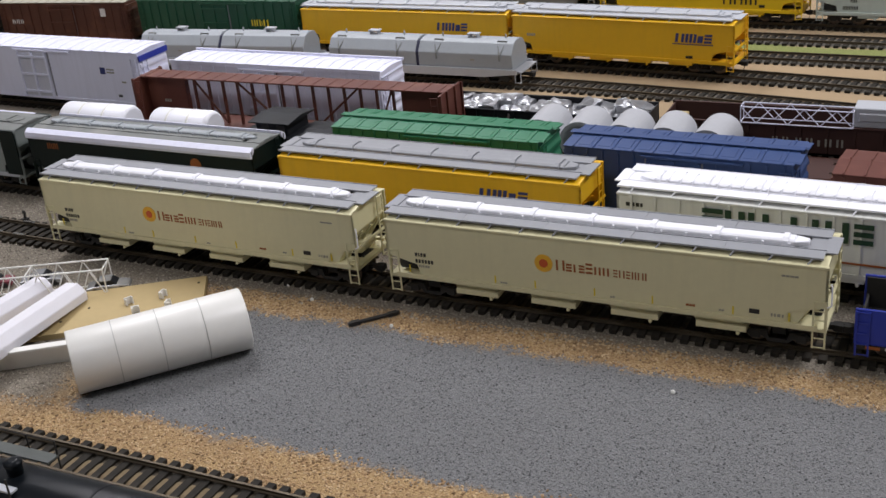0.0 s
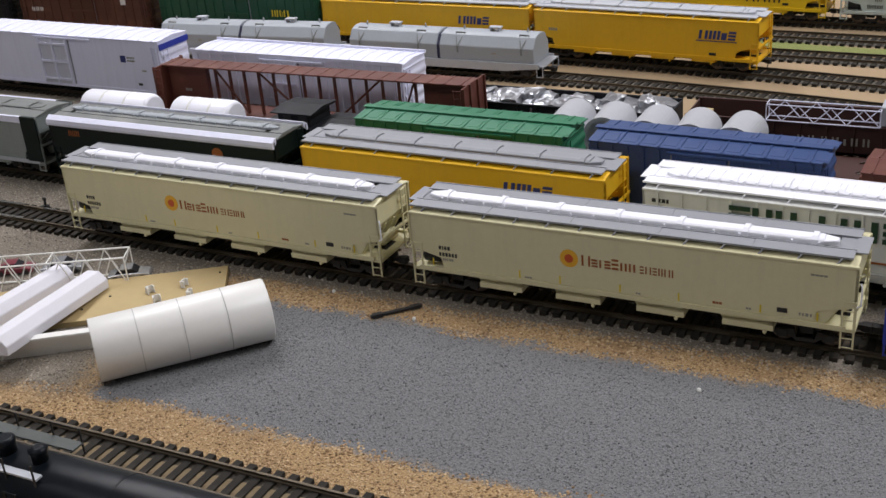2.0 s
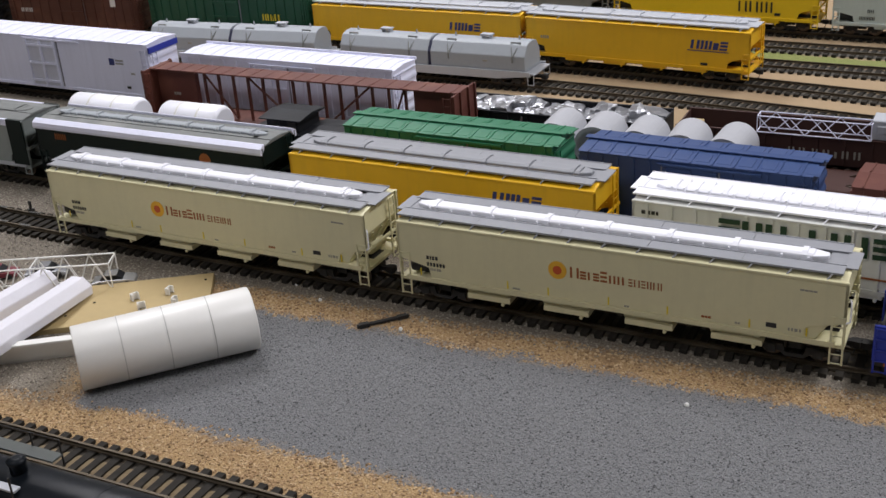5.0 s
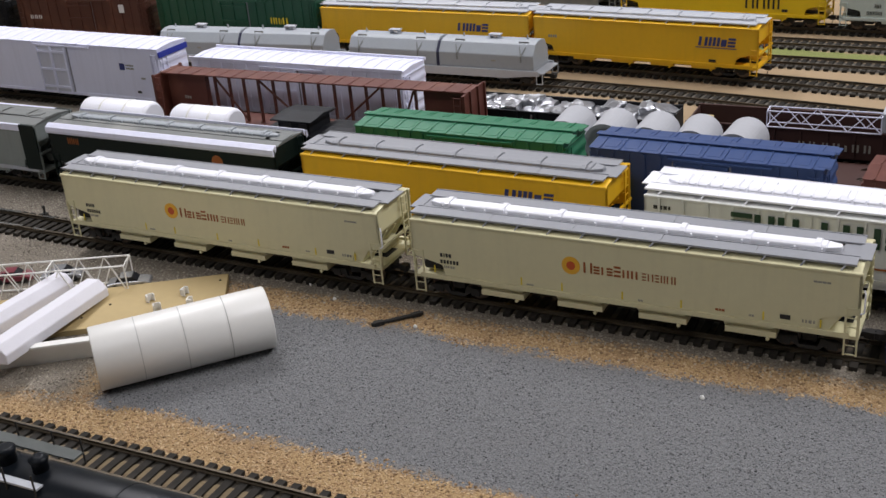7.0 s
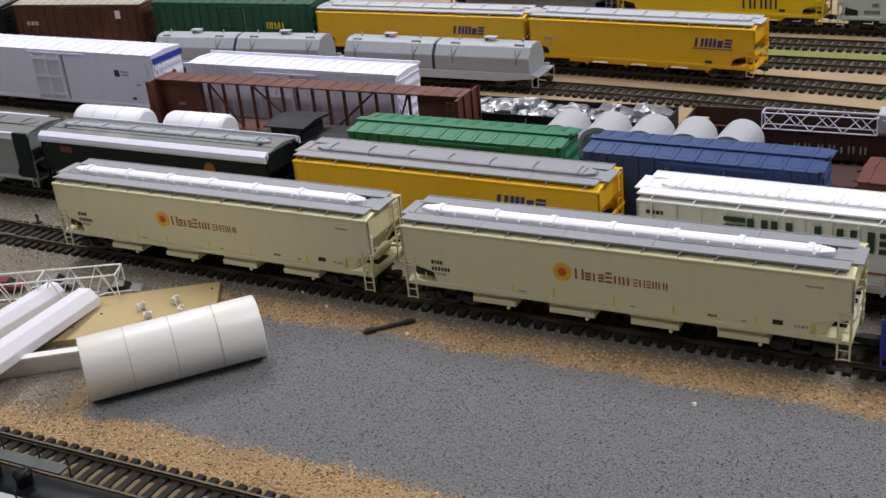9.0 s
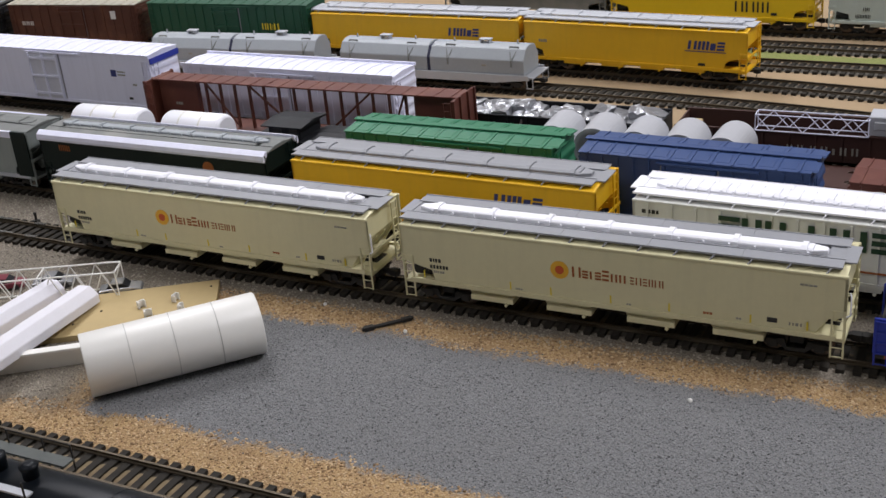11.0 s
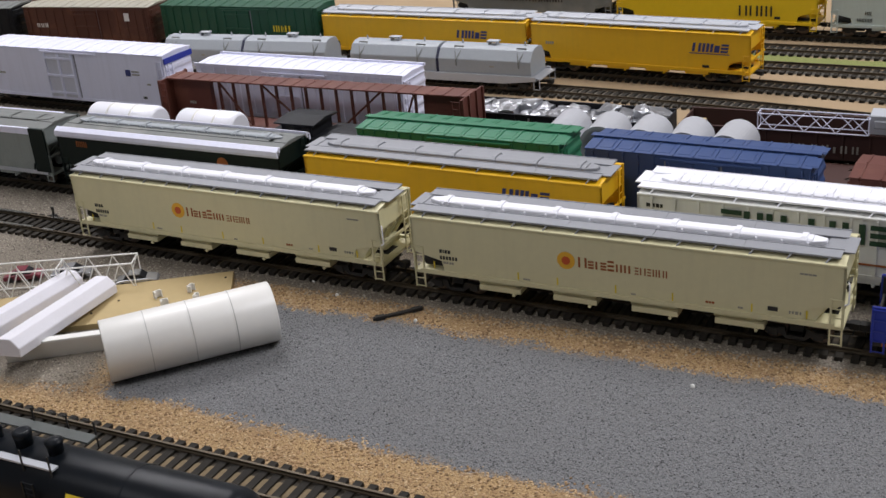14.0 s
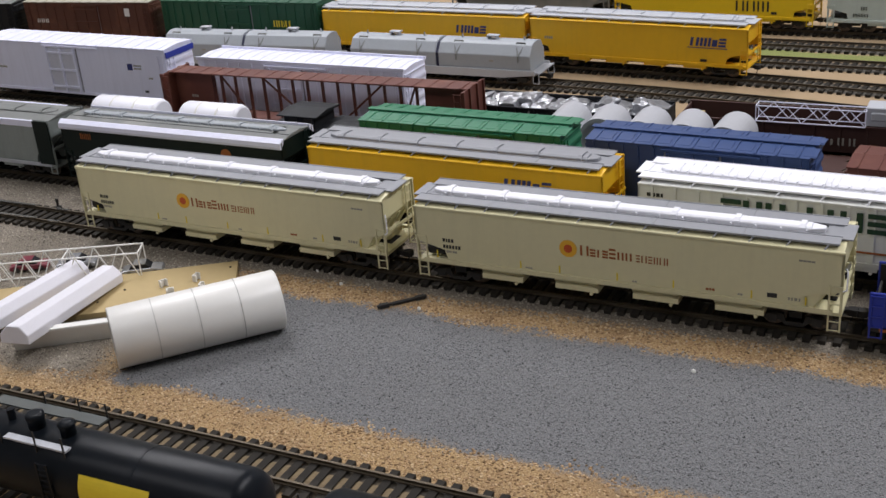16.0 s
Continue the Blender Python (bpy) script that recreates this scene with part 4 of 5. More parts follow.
# ---- fifth row ----
ob = boxcar("white high boxcar with a blue end stripe", on(ROW_5, -0.440), 0.212, 0.0505, WHITE, WHITE, ribs=0, door=(-0.0100, 0.035), roof_ribs=16, doormat=DOOR_SHADE)
part("blue_stripe", box(B(), 0.1068, 0.1078, -0.0172, 0.0172, 0.0440, 0.0485), VIVID_BLUE, ob, "blue stripe across the end")
part("emblem", sheet(B(), 0.0635, 0.0690, 0.0320, 0.0375, -0.0174), MARK_BLUE, ob, "small navy and red shield")
letters(ob, 0.0705, 0.0355, 0.0016, (0.8, 0.8, 0.8, 0.8, 0.8), -0.0174, MARK_GREY)
letters(ob, 0.0705, 0.0330, 0.0016, (0.8, 0.8, 0.8, 0.8, 0.8), -0.0174, MARK_GREY)
small_print(ob, 0.085, 0.0255, 0.0014, (0.8, 0.8, 0.8), -0.0174, MARK_GREY)
part("stencil_plate", sheet(B(), 0.0785, 0.0825, 0.0135, 0.0155, -0.0174), MARK_BLACK, ob)
letters(ob, -0.090, 0.026, 0.0022, (0.7, 0.7, 0.7, 0.7, 0.7), -0.0174, MARK_GREY)
ob = boxcar("white covered car with a shallow ribbed roof", on(ROW_5, -0.207), 0.188, 0.0450, WHITE, WHITE, ribs=16, door=(-0.01, 0.03), roof_ribs=18)
for s in (-1, 1):
    part("roof_lip", box(B(), -0.095, 0.095, s * 0.0172 - 0.0006, s * 0.0172 + 0.0006, 0.0455, 0.0475), WHITE, ob)
ob = gondola("black gondola heaped with foil-wrapped scrap", on(ROW_5, -0.005), 0.168, 0.0235, BLACK)
letters(ob, -0.058, 0.0140, 0.0050, (0.7, 0.5, 0.3, 0.3), -0.0186, MARK_GREY)
rng = random.Random(7)
for k in range(28):
    x = -0.078 + 0.0118 * (k // 2) + rng.uniform(-0.002, 0.002)
    bm = bmesh.new()
    bmesh.ops.create_icosphere(bm, subdivisions=3, radius=1.0)
    sx, sy, sz = rng.uniform(0.0055, 0.0085), rng.uniform(0.0062, 0.0080), rng.uniform(0.0055, 0.0080)
    for v in bm.verts:
        c = Vector([max(-0.6, min(0.6, q)) / 0.6 for q in v.co])
        j = 0.22 * noise.noise(v.co * 2.2 + Vector((k * 7.3, 0, 0))) + 0.14 * noise.noise(v.co * 6.5 + Vector((k * 3.1, 5, 0)))
        v.co = Vector((c.x * sx, c.y * sy, c.z * sz)) * (1 + j)
    alone("foil_bale", bm, FOIL, "crumpled bright foil bale in a black gondola", "scrap bale", on(ROW_5, -0.005) @ pose(x, -0.0078 if k % 2 else 0.0078, 0.0165 + rng.uniform(-0.001, 0.002), 0, rng.uniform(-12, 12), rng.uniform(-20, 20)), group="foil bales")
ob = gondola("brown gondola coloured dark as in shade, under a white lattice boom", on(ROW_5, 0.200), 0.220, 0.0255, DARK_BROWN, ribs=14)
letters(ob, -0.040, 0.0140, 0.0048, (0.7, 0, 0.7, 0, 0, 0.7, 0, 0.8, 0, 0.3, 0, 0.8, 0, 0.8), -0.0188, MARK_GREY, 0.3)
alone("crate", box(B(), -0.0045, 0.0045, -0.006, 0.006, 0, 0.0115), CARD, "plain tan crate standing in a gondola", "crate", on(ROW_5, 0.098) @ pose(0, 0, 0.0117), bevel=0.0004)


def lattice(name, label, m, length, width, height, bays, mat, r=0.00055, every=2):
    """A four-chord lattice boom with zigzag lacing, resting on its lower chords."""
    ob = thing(name, label, "lattice boom", m)
    for y in (-width / 2, width / 2):
        for z in (r, height):
            part("chord", bar(B(), (0, y, z), (length, y, z), r), mat, ob)
    step = length / bays
    for k in range(bays):
        a, b = k * step, (k + 1) * step
        for j, y in enumerate((-width / 2, width / 2)):
            up = (k + j) % 2
            part("lacing", bar(B(), (a, y, r if up else height), (b, y, height if up else r), r * 0.8, 5), mat, ob)
    for x in [k * step for k in range(0, bays + 1, every)] + ([length] if bays % every else []):
        for y in (-width / 2, width / 2):
            part("upright", bar(B(), (x, y, r), (x, y, height), r * 0.8, 5), mat, ob)
        for z in (r, height):
            part("tie_bar", bar(B(), (x, -width / 2, z), (x, width / 2, z), r * 0.8, 5), mat, ob)
    return ob


lattice("lattice_boom", "white lattice crane boom lying across a gondola", on(ROW_5, 0.141) @ pose(0, -0.0155, 0.0266), 0.066, 0.009, 0.0105, 7, WHITE, 0.00045, 7)
alone("machine_cab", box(box(B(), 0, 0.022, -0.008, 0.008, 0, 0.012), 0.003, 0.019, -0.0088, 0.0088, 0.004, 0.009), PALE_GREY, "pale grey machine cab on a gondola", "machine cab", on(ROW_5, 0.2065) @ pose(0, -0.0085, 0.0266), bevel=0.0005)

# ---- sixth row: coil cars ----


def coil_car(label, m):
    ob = thing("coil_car", label, "coil car", m, "coil cars with steel hoods")
    part("deck", box(B(), -0.088, 0.088, -0.0150, 0.0150, 0.0105, 0.0135), PALE_GREY, ob)
    for s in (-1, 1):
        part("side_sill", prism(B(), [(-0.0885, 0.0150), (0.0885, 0.0150), (0.0885, 0.0115), (0.060, 0.0085), (-0.060, 0.0085), (-0.0885, 0.0115)], s * 0.0163 - 0.0006, s * 0.0163 + 0.0006), PALE_GREY, ob)
        part("walkway", box(B(), s * 0.0900 - 0.0026, s * 0.0900 + 0.0026, -0.0155, 0.0155, 0.0125, 0.0135), PALE_GREY, ob)
        for side in (-1, 1):
            bm = B()
            for e in (-0.0025, 0.0025):
                bar(bm, (s * 0.0895 + e, side * 0.0165, 0.0135), (s * 0.0895 + e, side * 0.0165, 0.0045), 0.0004)
            bar(bm, (s * 0.0895 - 0.0025, side * 0.0165, 0.0048), (s * 0.0895 + 0.0025, side * 0.0165, 0.0048), 0.0004)
            part("step", bm, PALE_GREY, ob)
        hood = part("hood", prism(B(), [(-0.0152, 0.0150), (-0.0152, 0.0265), (-0.0095, 0.0345), (-0.004, 0.0362), (0.004, 0.0362), (0.0095, 0.0345), (0.0152, 0.0265), (0.0152, 0.0150)], min(s * 0.0013, s * 0.0845), max(s * 0.0013, s * 0.0845), "x"), GALV, ob, bevel=0.0005)
        part("hood_lip", box(B(), min(s * 0.0016, s * 0.085), max(s * 0.0016, s * 0.085), -0.0160, 0.0160, 0.0142, 0.0152), GALV, hood)
        bm = box(B(), s * 0.046 - 0.005, s * 0.046 + 0.005, -0.003, 0.003, 0.0385, 0.0395)
        box(bm, s * 0.046 - 0.004, s * 0.046 - 0.003, -0.0025, 0.0025, 0.0360, 0.0387)
        box(bm, s * 0.046 + 0.003, s * 0.046 + 0.004, -0.0025, 0.0025, 0.0360, 0.0387)
        part("lifting_bracket", bm, PALE_GREY, hood)
        for x in (0.018, 0.074):
            bm = B()
            bar(bm, (s * x - 0.004, -0.0075, 0.0356), (s * x, -0.0160, 0.0262), 0.0006)
            bar(bm, (s * x + 0.004, -0.0075, 0.0356), (s * x, -0.0160, 0.0262), 0.0006)
            bar(bm, (s * x, -0.0160, 0.0265), (s * x, -0.0160, 0.0215), 0.0006)
            bar(bm, (s * x - 0.004, -0.0075, 0.0356), (s * x + 0.004, -0.0075, 0.0356), 0.0006)
            part("guide_frame", bm, OLD_GREY, hood)
            part("stacking_pin", prism(B(), [(s * x - 0.001, 0.0355), (s * x + 0.001, 0.0355), (s * x + 0.0003, 0.0395), (s * x - 0.0003, 0.0395)], -0.0004, 0.0004), PALE_GREY, hood)
        part("hood_mark", sheet(B(), s * 0.046 + 0.002, s * 0.046 + 0.006, 0.0210, 0.0225, -0.0153), MARK_GREY, hood)
    part("gap_seal", prism(B(), [(-0.0148, 0.0150), (-0.0148, 0.0262), (-0.0092, 0.0340), (0.0092, 0.0340), (0.0148, 0.0262), (0.0148, 0.0150)], -0.0012, 0.0012, "x"), MARK_BLUE_BLACK, ob, "dark blue seal between the hoods")
    running_gear(ob, 0.184, 0.134)
    return ob


coil_car("pale grey coil car with two steel hoods", on(ROW_6, -0.1500, -0.003))
coil_car("pale grey coil car coupled to its twin", on(ROW_6, -0.3450, -0.003))

# ---- seventh row ----
ob = hopper("yellow covered hopper with navy print, grey roof", on(ROW_7, -0.193), 0.2050, 0.0412, YELLOW, PALE_GREY, PALE_GREY)
letters(ob, 0.036, 0.0262, 0.0068, (1.0, 1.25, 0.6, 0.85), -0.0178, MARK_BLUE, 0.17, 0.15, "23bh", 0.0021)
ob = hopper("yellow covered hopper at the end of its string", on(ROW_7, 0.0080), 0.1870, 0.0412, YELLOW, PALE_GREY, PALE_GREY)
letters(ob, 0.0470, 0.0265, 0.0068, (1.0, 1.25, 0.6, 0.85), -0.0178, MARK_BLUE, 0.17, 0.15, "23bh", 0.0021)
part("underline", sheet(B(), 0.0450, 0.0770, 0.0248, 0.0254, -0.0178), MARK_BLUE, ob)
small_print(ob, -0.080, 0.0250, 0.0022, (0.6, 0.6, 0.6, 0.6), -0.0178, MARK_GREY)
part("stencil_plate", sheet(B(), 0.0555, 0.0610, 0.0140, 0.0160, -0.0178), MARK_BLACK, ob)
ob = boxcar("dark green boxcar with yellow print", on(ROW_7, -0.390), 0.178, 0.0475, DARK_GREEN, DARK_GREEN, ribs=18)
letters(ob, 0.040, 0.0250, 0.0060, (0.7, 0.75, 0.1, 0.9), -0.0184, MARK_YELLOW, 0.2)
ob = boxcar("brown boxcar with a pale galvanised roof", on(ROW_7, -0.572), 0.155, 0.0455, BROWN, ROOF_TAN)
part("emblem", sheet(B(), 0.048, 0.054, 0.032, 0.040, -0.0184), MARK_WHITE, ob, "small white shield")
letters(ob, -0.062, 0.025, 0.004, (0.8, 0.8, 0.8), -0.0184, MARK_WHITE, 0.5)

boxcar("dark weathered boxcar at the far end of its string", on(ROW_7, -0.745), 0.160, 0.0440, BLACK, OLD_GREY)
boxcar("dull green boxcar far back in the yard", on(ROW_9, -0.640), 0.170, 0.0440, DARK_GREEN, OLD_GREY)
boxcar("dull brown boxcar far back in the yard", on(ROW_9, -0.820), 0.170, 0.0440, BROWN, OLD_GREY)
# ---- far rows ----
ob = hopper("bright yellow covered hopper with black print", on(ROW_10, 0.032), 0.184, 0.0430, YELLOW_2, YELLOW_2, PALE_GREY)
letters(ob, 0.0235, 0.0172, 0.0092, (0.8, 0.8, 1.1), -0.0178, MARK_BLACK, 0.25, 0.0, "223", 0.0016)
part("stencil_plate", sheet(B(), 0.055, 0.060, 0.0150, 0.0172, -0.0178), MARK_BLACK, ob)
ob = hopper("pale grey covered hopper beside a yellow one", on(ROW_10, 0.220), 0.170, 0.0430, MINT_GREY, MINT_GREY, MINT_GREY)
letters(ob, -0.057, 0.0215, 0.0030, (0.7, 0.7), -0.0178, MARK_BLACK)
letters(ob, -0.063, 0.0155, 0.0030, (0.6, 0.6, 0.6, 0.6, 0.6), -0.0178, MARK_BLACK)
ob = hopper("old grey covered hopper with black print", on(ROW_10, -0.150), 0.170, 0.0430, OLD_GREY, OLD_GREY, PALE_GREY)
letters(ob, -0.030, 0.0235, 0.0075, (0.7, 0.7, 0.3, 0.7, 0.7, 0, 0.7, 0.7, 0.6, 0.3, 0.6, 0.3, 0.6), -0.0178, MARK_BLACK, 0.15)

# ---- front row: black tank cars ----


def tank_car(label, m, length, patch):
    ob = thing("tank_car", label, "tank car", m, "black tank cars")
    h, r, zc = length / 2, 0.0150, 0.0215
    e = 0.0075
    rows = [(-h, 0.001)] + [(-h + e * (1 - math.cos(a)), r * math.sin(a)) for a in (0.3, 0.6, 0.9, 1.2, 1.5708)]
    rows += [(-x, q) for x, q in reversed(rows)]
    part("tank_shell", lathe(B(), rows, "x", 48, (0, 0, zc)), TANK_BLACK, ob, smooth=True)
    for x in (-h * 0.45, h * 0.45):
        part("weld_band", lathe(B(), [(x - 0.0004, r + 0.00015), (x + 0.0004, r + 0.00015)], "x", 48, (0, 0, zc)), TANK_BLACK, ob)
    part("centre_sill", box(B(), -h - 0.004, h + 0.004, -0.004, 0.004, 0.0062, 0.0100), UNDER, ob)
    for s in (-1, 1):
        part("saddle", box(B(), s * (h - 0.022) - 0.004, s * (h - 0.022) + 0.004, -0.012, 0.012, 0.0085, 0.0120), UNDER, ob)
        part("end_deck", box(B(), s * (h - 0.001) - 0.006, s * (h - 0.001) + 0.006, -0.016, 0.016, 0.0095, 0.0105), UNDER, ob)
        bm = B()
        bar(bm, (s * (h + 0.004), -0.0155, 0.0105), (s * (h + 0.004), -0.0155, 0.0200), 0.0004)
        bar(bm, (s * (h + 0.004), 0.0155, 0.0105), (s * (h + 0.004), 0.0155, 0.0200), 0.0004)
        bar(bm, (s * (h + 0.004), -0.0155, 0.0200), (s * (h + 0.004), 0.0155, 0.0200), 0.0004)
        part("end_railing", bm, UNDER, ob)
    if patch:
        bm = B()
        n = 10
        lo, hi = [], []
        for k in range(n + 1):
            a = math.radians(147 + 55 * k / n)
            y, z = math.cos(a) * (r + 0.0002), zc + math.sin(a) * (r + 0.0002)
            lo.append(bm.verts.new((patch[0], y, z)))
            hi.append(bm.verts.new((patch[1], y, z)))
        for k in range(n):
            bm.faces.new((lo[k], lo[k + 1], hi[k + 1], hi[k]))
        part("yellow_panel", bm, MARK_YELLOW, ob, "large yellow panel on the black shell")
    # dome fittings with platform and railing
    c = patch[2] if patch else 0.0
    top = zc + r
    part("manway", lathe(B(), [(top - 0.002, 0.0033), (top + 0.0035, 0.0034), (top + 0.0040, 0.0037), (top + 0.0058, 0.0037), (top + 0.0062, 0.0024)], "z", 20, (c - 0.012, 0, 0)), TANK_BLACK, ob, smooth=True)
    bonnet = part("valve_bonnet", lathe(B(), [(top - 0.002, 0.0030), (top + 0.0030, 0.0030), (top + 0.0042, 0.0036), (top + 0.0050, 0.0036), (top + 0.0058, 0.0014)], "z", 16, (c + 0.004, 0, 0)), TANK_BLACK, ob, smooth=True)
    part("small_valve", lathe(B(), [(top - 0.001, 0.0016), (top + 0.0045, 0.0016)], "z", 12, (c - 0.026, 0.001, 0)), TANK_BLACK, ob)
    for s, mat in ((-1, PALE_GREY), (1, DECK_GREY)):
        plat = part("platform", box(B(), c - (0.021 if s < 0 else 0.045), c + 0.0105, (-0.0095 if s < 0 else 0.0095), (-0.0062 if s < 0 else 0.0150), top - 0.0016, top - 0.0008), mat, ob, "pale walkway beside the dome")
        yr = -0.0098 if s < 0 else 0.0150
        for x in (c - 0.022, c - 0.004, c + 0.010):
            part("railing_post", bar(B(), (x, yr, top - 0.0065), (x, yr, top + 0.0052), 0.0004, 5), UNDER, plat)
        if s > 0:
            part("railing", bar(B(), (c - 0.022, yr, top + 0.0050), (c + 0.010, yr, top + 0.0050), 0.0002, 5), UNDER, plat)
    ladder(ob, c + 0.003, -r - 0.0006, 0.012, top - 0.004, TANK_BLACK, rungs=9)
    running_gear(ob, length + 0.008, length - 0.040)
    return ob


tank_car("black tank car with a yellow panel and dome platform", on(FRONT_2, -0.0275), 0.180, (0.0175, 0.0505, -0.001))
ob = tank_car("black tank car with yellow print, partly hidden", on(FRONT_2, 0.185), 0.200, None)
letters(ob, -0.088, 0.0290, 0.0040, (0.6, 0.6, 0.6, 0.6), -0.0136, MARK_YELLOW)

# ---- behind the cream pair ----
ob = thing("gondola", "vivid blue low open car coupled to the cream hopper", "gondola car", on(MAIN, 0.326))
part("floor_pan", box(B(), -0.088, 0.088, -0.0166, 0.0166, 0.0095, 0.0115), UNDER, ob)
for s in (-1, 1):
    part("side_wall", box(B(), -0.088, 0.088, s * 0.0166 - 0.0006, s * 0.0166 + 0.0006, 0.0098, 0.0270), VIVID_BLUE, ob, bevel=0.0003)
    part("inner_lining", box(B(), -0.087, 0.087, s * 0.0155 - 0.0004, s * 0.0155 + 0.0004, 0.0115, 0.0262), UNDER, ob)
    part("end_wall", box(B(), s * 0.0860 - 0.0005, s * 0.0860 + 0.0005, -0.0150, 0.0150, 0.0115, 0.0180), UNDER, ob)
part("side_sill", box(B(), -0.088, 0.088, -0.0178, 0.0178, 0.0080, 0.0098), UNDER, ob)
for x in (-0.083, 0.080):
    part("reflector", sheet(B(), x, x + 0.006, 0.0083, 0.0098, -0.0179), MARK_ORANGE, ob)
    part("white_plate", sheet(B(), x + 0.008, x + 0.010, 0.0085, 0.0098, -0.0179), MARK_WHITE, ob)
for s in (-1, 1):
    ladder(ob, s * 0.0845, -0.0178, 0.0045, 0.026, VIVID_BLUE, rungs=5)
running_gear(ob, 0.178, 0.130)

# ---- the scratch-building pile by the track ----
ax = Vector((0.0560, 0.0605, 0)).normalized()
turn = math.degrees(math.atan2(ax.y, ax.x))
ob = thing("plastic_cylinder", "white styrene cylinder with three seams lying on gravel", "cylinder", pose(-0.0688, -0.1055, 0.0154, 0, 0, turn))
hl = 0.0419
bm = lathe(B(), [(-hl, 0.0144), (-hl, 0.0151), (-hl + 0.0005, 0.0154), (hl - 0.0005, 0.0154), (hl, 0.0151), (hl, 0.0144), (-hl, 0.0144)], "x", 64)
part("tube", bm, STYRENE, ob, smooth=True)
for k in (-1, 0, 1):
    part("seam", lathe(B(), [(k * hl * 0.5 - 0.00020, 0.01560), (k * hl * 0.5 + 0.00020, 0.01560)], "x", 64), SEAM, ob)

cd = Vector((-0.0500, -0.0313, 0)).normalized()
ct = math.degrees(math.atan2(cd.y, cd.x))
ob = thing("base_board", "tan card base with small plastic bits", "card", pose(-0.1066, -0.0190, 0.0, 0, 0, ct))
part("sheet", box(B(), 0.0, 0.150, 0.0, 0.047, 0.0, 0.0032), CARD, ob, bevel=0.0002)
for x, y in ((0.004, 0.008), (0.062, 0.022), (0.075, 0.034), (0.078, 0.032)):
    part("glue_spot", lathe(B(), [(0.0031, 0.0008), (0.0036, 0.0006)], "z", 10, (x, y, 0)), TIE, ob)
for px, py, rz in ((0.040, 0.024, 30), (0.022, 0.021, 60), (0.035, 0.036, 10), (0.018, 0.034, 80)):
    w = pose(-0.1066, -0.0190, 0.0034, 0, 0, ct) @ pose(px, py, 0, 0, 0, rz)
    ob = thing("plastic_fitting", "tiny white plastic window fitting on tan card", "plastic bit", w, "plastic fittings on the card")
    part("frame", box(box(B(), -0.0022, 0.0022, -0.0012, -0.0006, 0, 0.0040), -0.0022, -0.0016, -0.0012, 0.0012, 0, 0.0040), STYRENE, ob)
    part("back", box(B(), 0.0012, 0.0020, -0.0012, 0.0012, 0, 0.0036), STYRENE, ob)


def foam_beam(label, a, b, w, hgt, mat):
    """A beam with bevelled upper edges between two end points of its lower centre line."""
    a, b = Vector(a), Vector(b)
    d = b - a
    yaw = math.degrees(math.atan2(d.y, d.x))
    pitch = -math.degrees(math.asin(d.z / d.length))
    c = w * 0.28
    bm = prism(B(), [(-w / 2, 0), (-w / 2, hgt - c), (-w / 2 + c, hgt), (w / 2 - c, hgt), (w / 2, hgt - c), (w / 2, 0)], 0, d.length, "x")
    return alone("foam_beam", bm, mat, label, "foam block", pose(*a, 0, pitch, yaw), bevel=0.0004, group="white beams in the pile")


foam_beam("white foam beam leaning across the pile", (-0.1480, -0.1510, 0.0117), (-0.1630, -0.0640, 0.0036), 0.0165, 0.0095, FOAM)
foam_beam("white foam beam lying on the card base", (-0.1900, -0.1650, 0.0036), (-0.1870, -0.0620, 0.0036), 0.0150, 0.0095, FOAM)
cc = Vector((-0.1590, -0.1440, 0))
ob = thing("plastic_trough", "white styrene box trough under the beams", "plastic box", pose(*cc, 0, 0, math.degrees(math.atan2(0.0265, 0.0400))))
part("front_wall", prism(B(), [(0.0040, 0), (0.0052, 0), (0.0012, 0.0105), (0, 0.0105)], 0, 0.056, "x"), STYRENE, ob)
part("flange", box(B(), 0, 0.056, 0, 0.0050, 0.0105, 0.0115), STYRENE, ob)
# inner wall and floor are black to put the trough's inside shade in colour
part("back_wall", box(B(), 0, 0.056, 0.0140, 0.0152, 0, 0.0060), UNDER, ob, "inner wall coloured black for the shade inside")
part("shade_floor", box(B(), 0, 0.056, 0.0053, 0.0140, 0, 0.0012), UNDER, ob, "inner floor coloured black for the shade inside")
lat = Vector((-0.0640, -0.0320, 0))
lattice("lattice_boom", "white plastic lattice boom lying beside the track", pose(-0.1540, -0.0455, 0.0005, 0, 0, math.degrees(math.atan2(lat.y, lat.x))), 0.130, 0.014, 0.0165, 18, STYRENE, 0.0005, 6)


def toy_auto(m, paint, label):
    ob = thing("toy_auto", label, "toy car", m, "toy autos by the pile")
    prof = [(-0.024, 0.003), (-0.024, 0.008), (-0.017, 0.0095), (-0.011, 0.0145), (0.006, 0.0150), (0.013, 0.0100), (0.023, 0.0080), (0.024, 0.003)]
    part("body", prism(B(), [(x, min(z, 0.0098)) for x, z in prof], -0.0095, 0.0095), paint, ob, bevel=0.0008)
    part("cabin", prism(B(), [(-0.015, 0.0095), (-0.010, 0.0145), (0.005, 0.0148), (0.011, 0.0098)], -0.0080, 0.0080), BLACK, ob, bevel=0.0005)
    part("roof_panel", box(B(), -0.0095, 0.0045, -0.0078, 0.0078, 0.0144, 0.0152), paint, ob)
    for x in (-0.015, 0.015):
        for s in (-1, 1):
            part("wheel", lathe(B(), [(s * 0.0080, 0.0038), (s * 0.0098, 0.0038)], "y", 16, (x, 0, 0.0038)), UNDER, ob)
    return ob


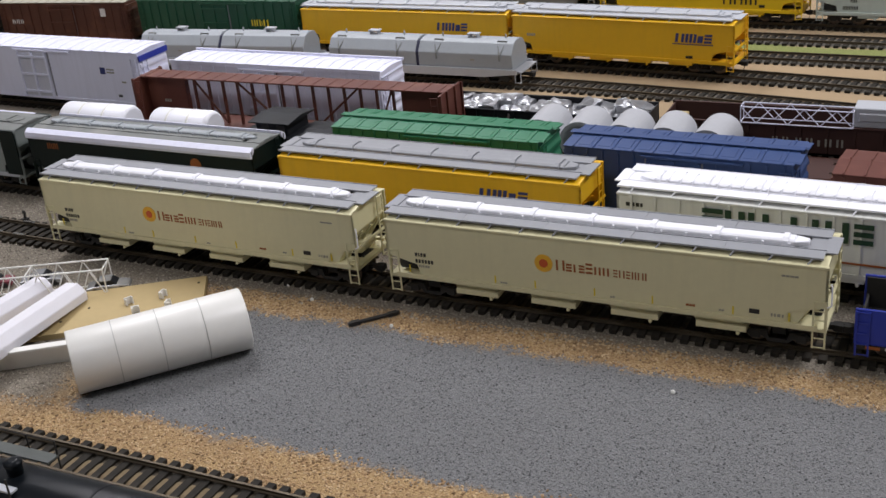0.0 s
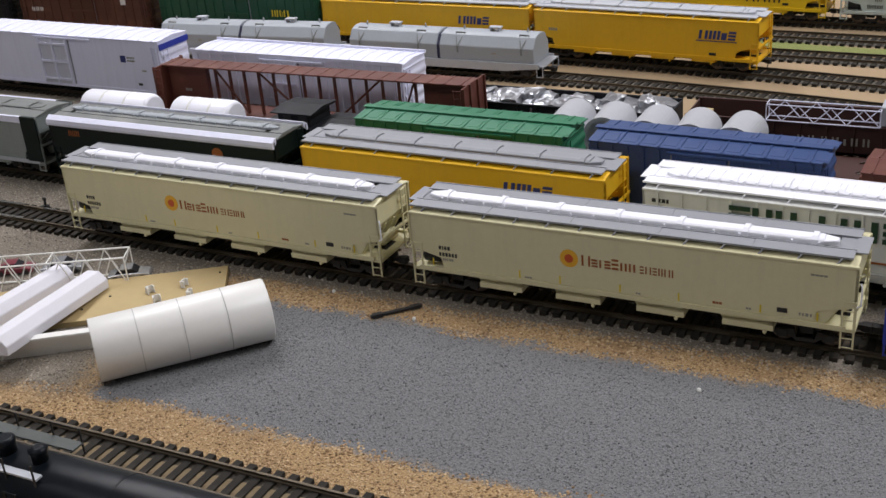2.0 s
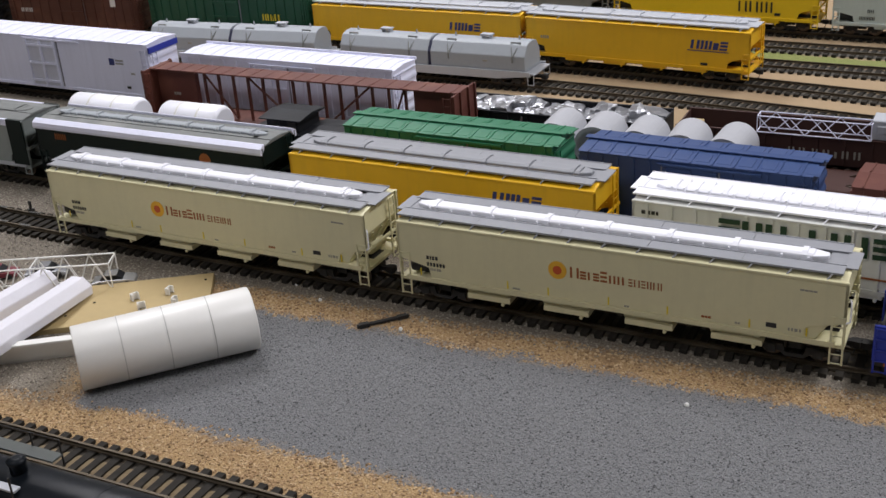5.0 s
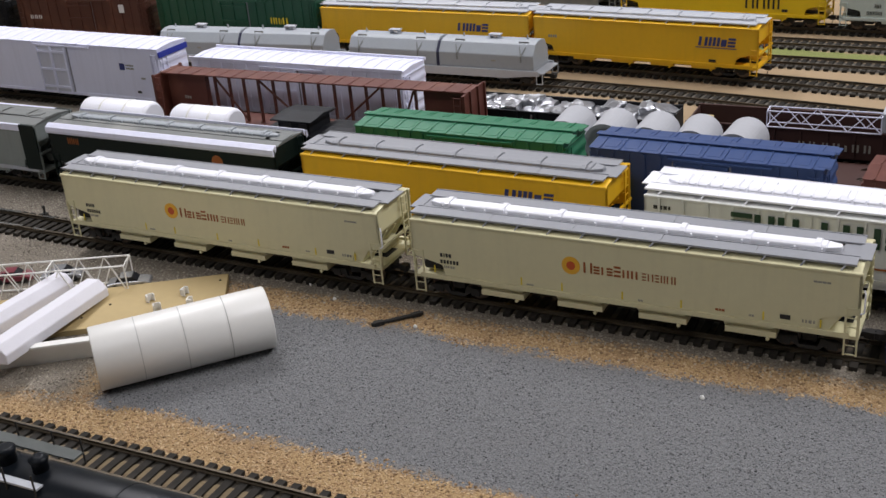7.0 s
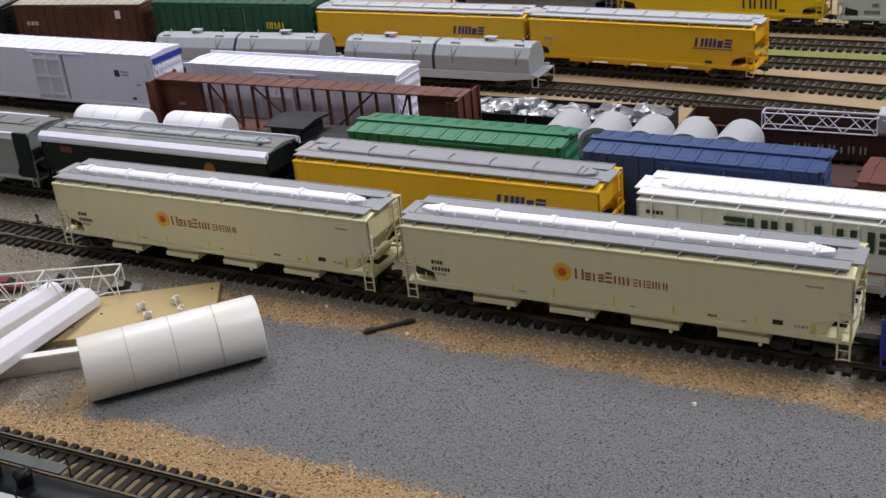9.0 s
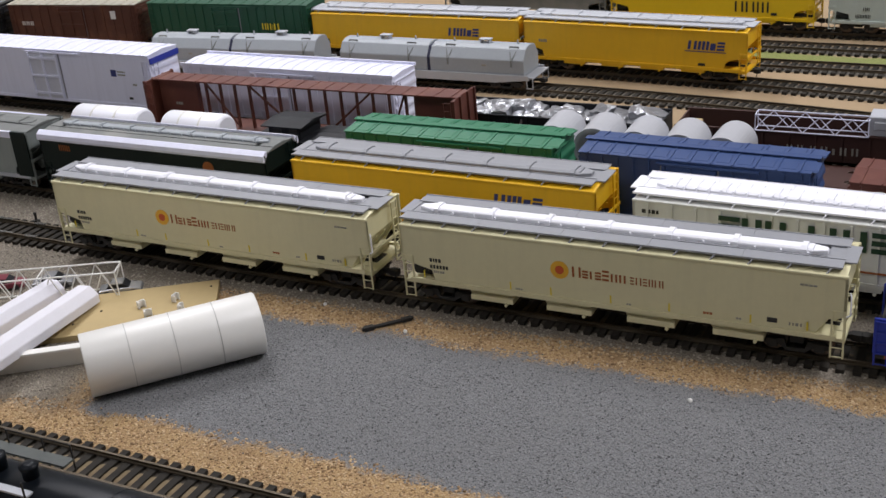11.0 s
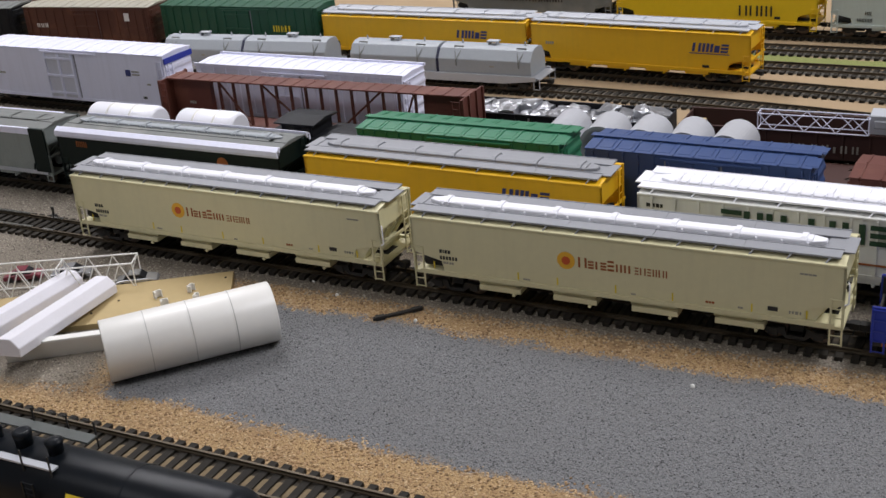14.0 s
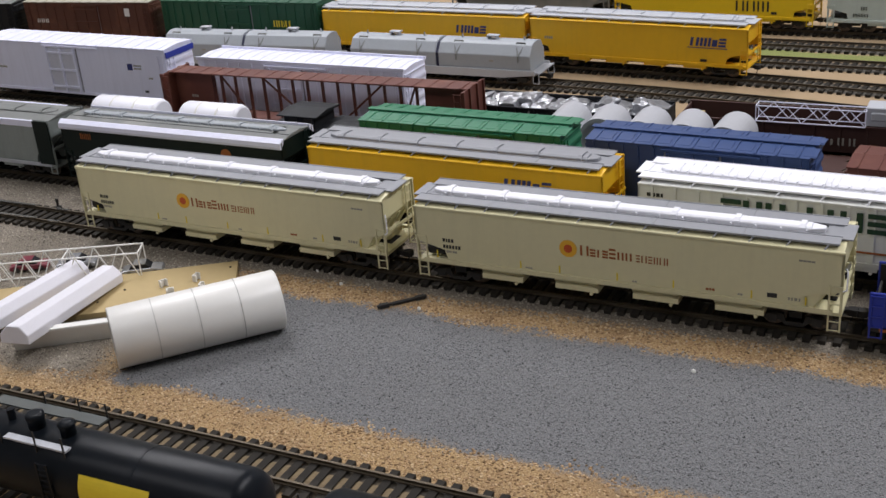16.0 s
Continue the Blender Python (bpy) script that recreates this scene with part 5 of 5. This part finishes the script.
RED_CAR = material("red_toy_paint", (0.17, 0.02, 0.035), 0.35, bump=0)
SILVER_CAR = material("silver_toy_paint", (0.45, 0.46, 0.48), 0.25, metal=0.6, bump=0)
for x, y, rz, sc, mat, lab in ((-0.1560, -0.0440, 30, 0.50, SILVER_CAR, "small silver toy automobile under the lattice boom"), (-0.2020, -0.0480, 28, 0.5, SILVER_CAR, "silver toy automobile behind the lattice boom"),
                               (-0.2290, -0.0590, 28, 0.48, RED_CAR, "dark red toy automobile behind the lattice boom")):
    toy_auto(pose(x, y, 0, 0, 0, rz) @ Matrix.Scale(sc, 4), mat, lab)

# ---- loose bits on the ground ----
bm = B()
bar(bm, (0, 0, 0.0012), (0.027, 0, 0.0012), 0.0011, 7)
box(bm, 0.001, 0.006, -0.0015, 0.0012, 0.0002, 0.0024)
box(bm, 0.021, 0.026, -0.0012, 0.0014, 0.0002, 0.0022)
alone("dropped_coupler_bar", bm, UNDER, "dark plastic bar lying on the gravel lot", "plastic bar", pose(-0.0009, -0.0440, 0, 0, 0, 45))
for x, y, r in ((0.1695, -0.0572, 0.0011), (-0.0349, -0.0240, 0.0010), (0.0205, -0.0381, 0.0010), (-0.0568, -0.0127, 0.0009)):
    bm = bmesh.new()
    bmesh.ops.create_icosphere(bm, subdivisions=2, radius=r)
    for v in bm.verts:
        v.co *= 1 + 0.35 * noise.noise(v.co * 900)
    alone("pebble", bm, STYRENE, "tiny white pebble on the ground", "pebble", pose(x, y, r * 0.7), group="pebbles")
ob = thing("switch_stand", "small black switch stand beside the track", "switch stand", pose(-0.2850, 0.0240, 0))
part("base", box(B(), -0.002, 0.002, -0.0015, 0.0015, 0, 0.0015), UNDER, ob)
part("lever", bar(B(), (0, 0, 0.001), (0.0005, 0, 0.0065), 0.0008), UNDER, ob)
part("target", box(B(), -0.0010, 0.0014, -0.0003, 0.0003, 0.0045, 0.0068), UNDER, ob)
NICKEL = material("bright_nickel", (0.75, 0.74, 0.70), 0.25, metal=1.0, bump=0.05)
for x0, x1, off in ((-0.336, -0.296, 0.0086), (-0.318, -0.278, -0.0086), (-0.276, -0.266, 0.0086), (-0.268, -0.258, -0.0086)):
    xm = (x0 + x1) / 2
    alone("rail_joiner", box(B(), -(x1 - x0) / 2, (x1 - x0) / 2, -0.0009, 0.0009, 0.0, 0.0009), NICKEL, "shiny nickel joiner on the turnout rail", "rail joiner", pose(xm, MAIN(xm) + off, RAIL_TOP - 0.0004), group="rail joiners")
part("end_mark", sheet(B(), 0.0, 0.004, 0.0, 0.006, 0.0), MARK_YELLOW, bpy.data.objects["tank_car"], "yellow print on the tank end", m=pose(0.0880, -0.0055, 0.0225, 0, 0, 62))
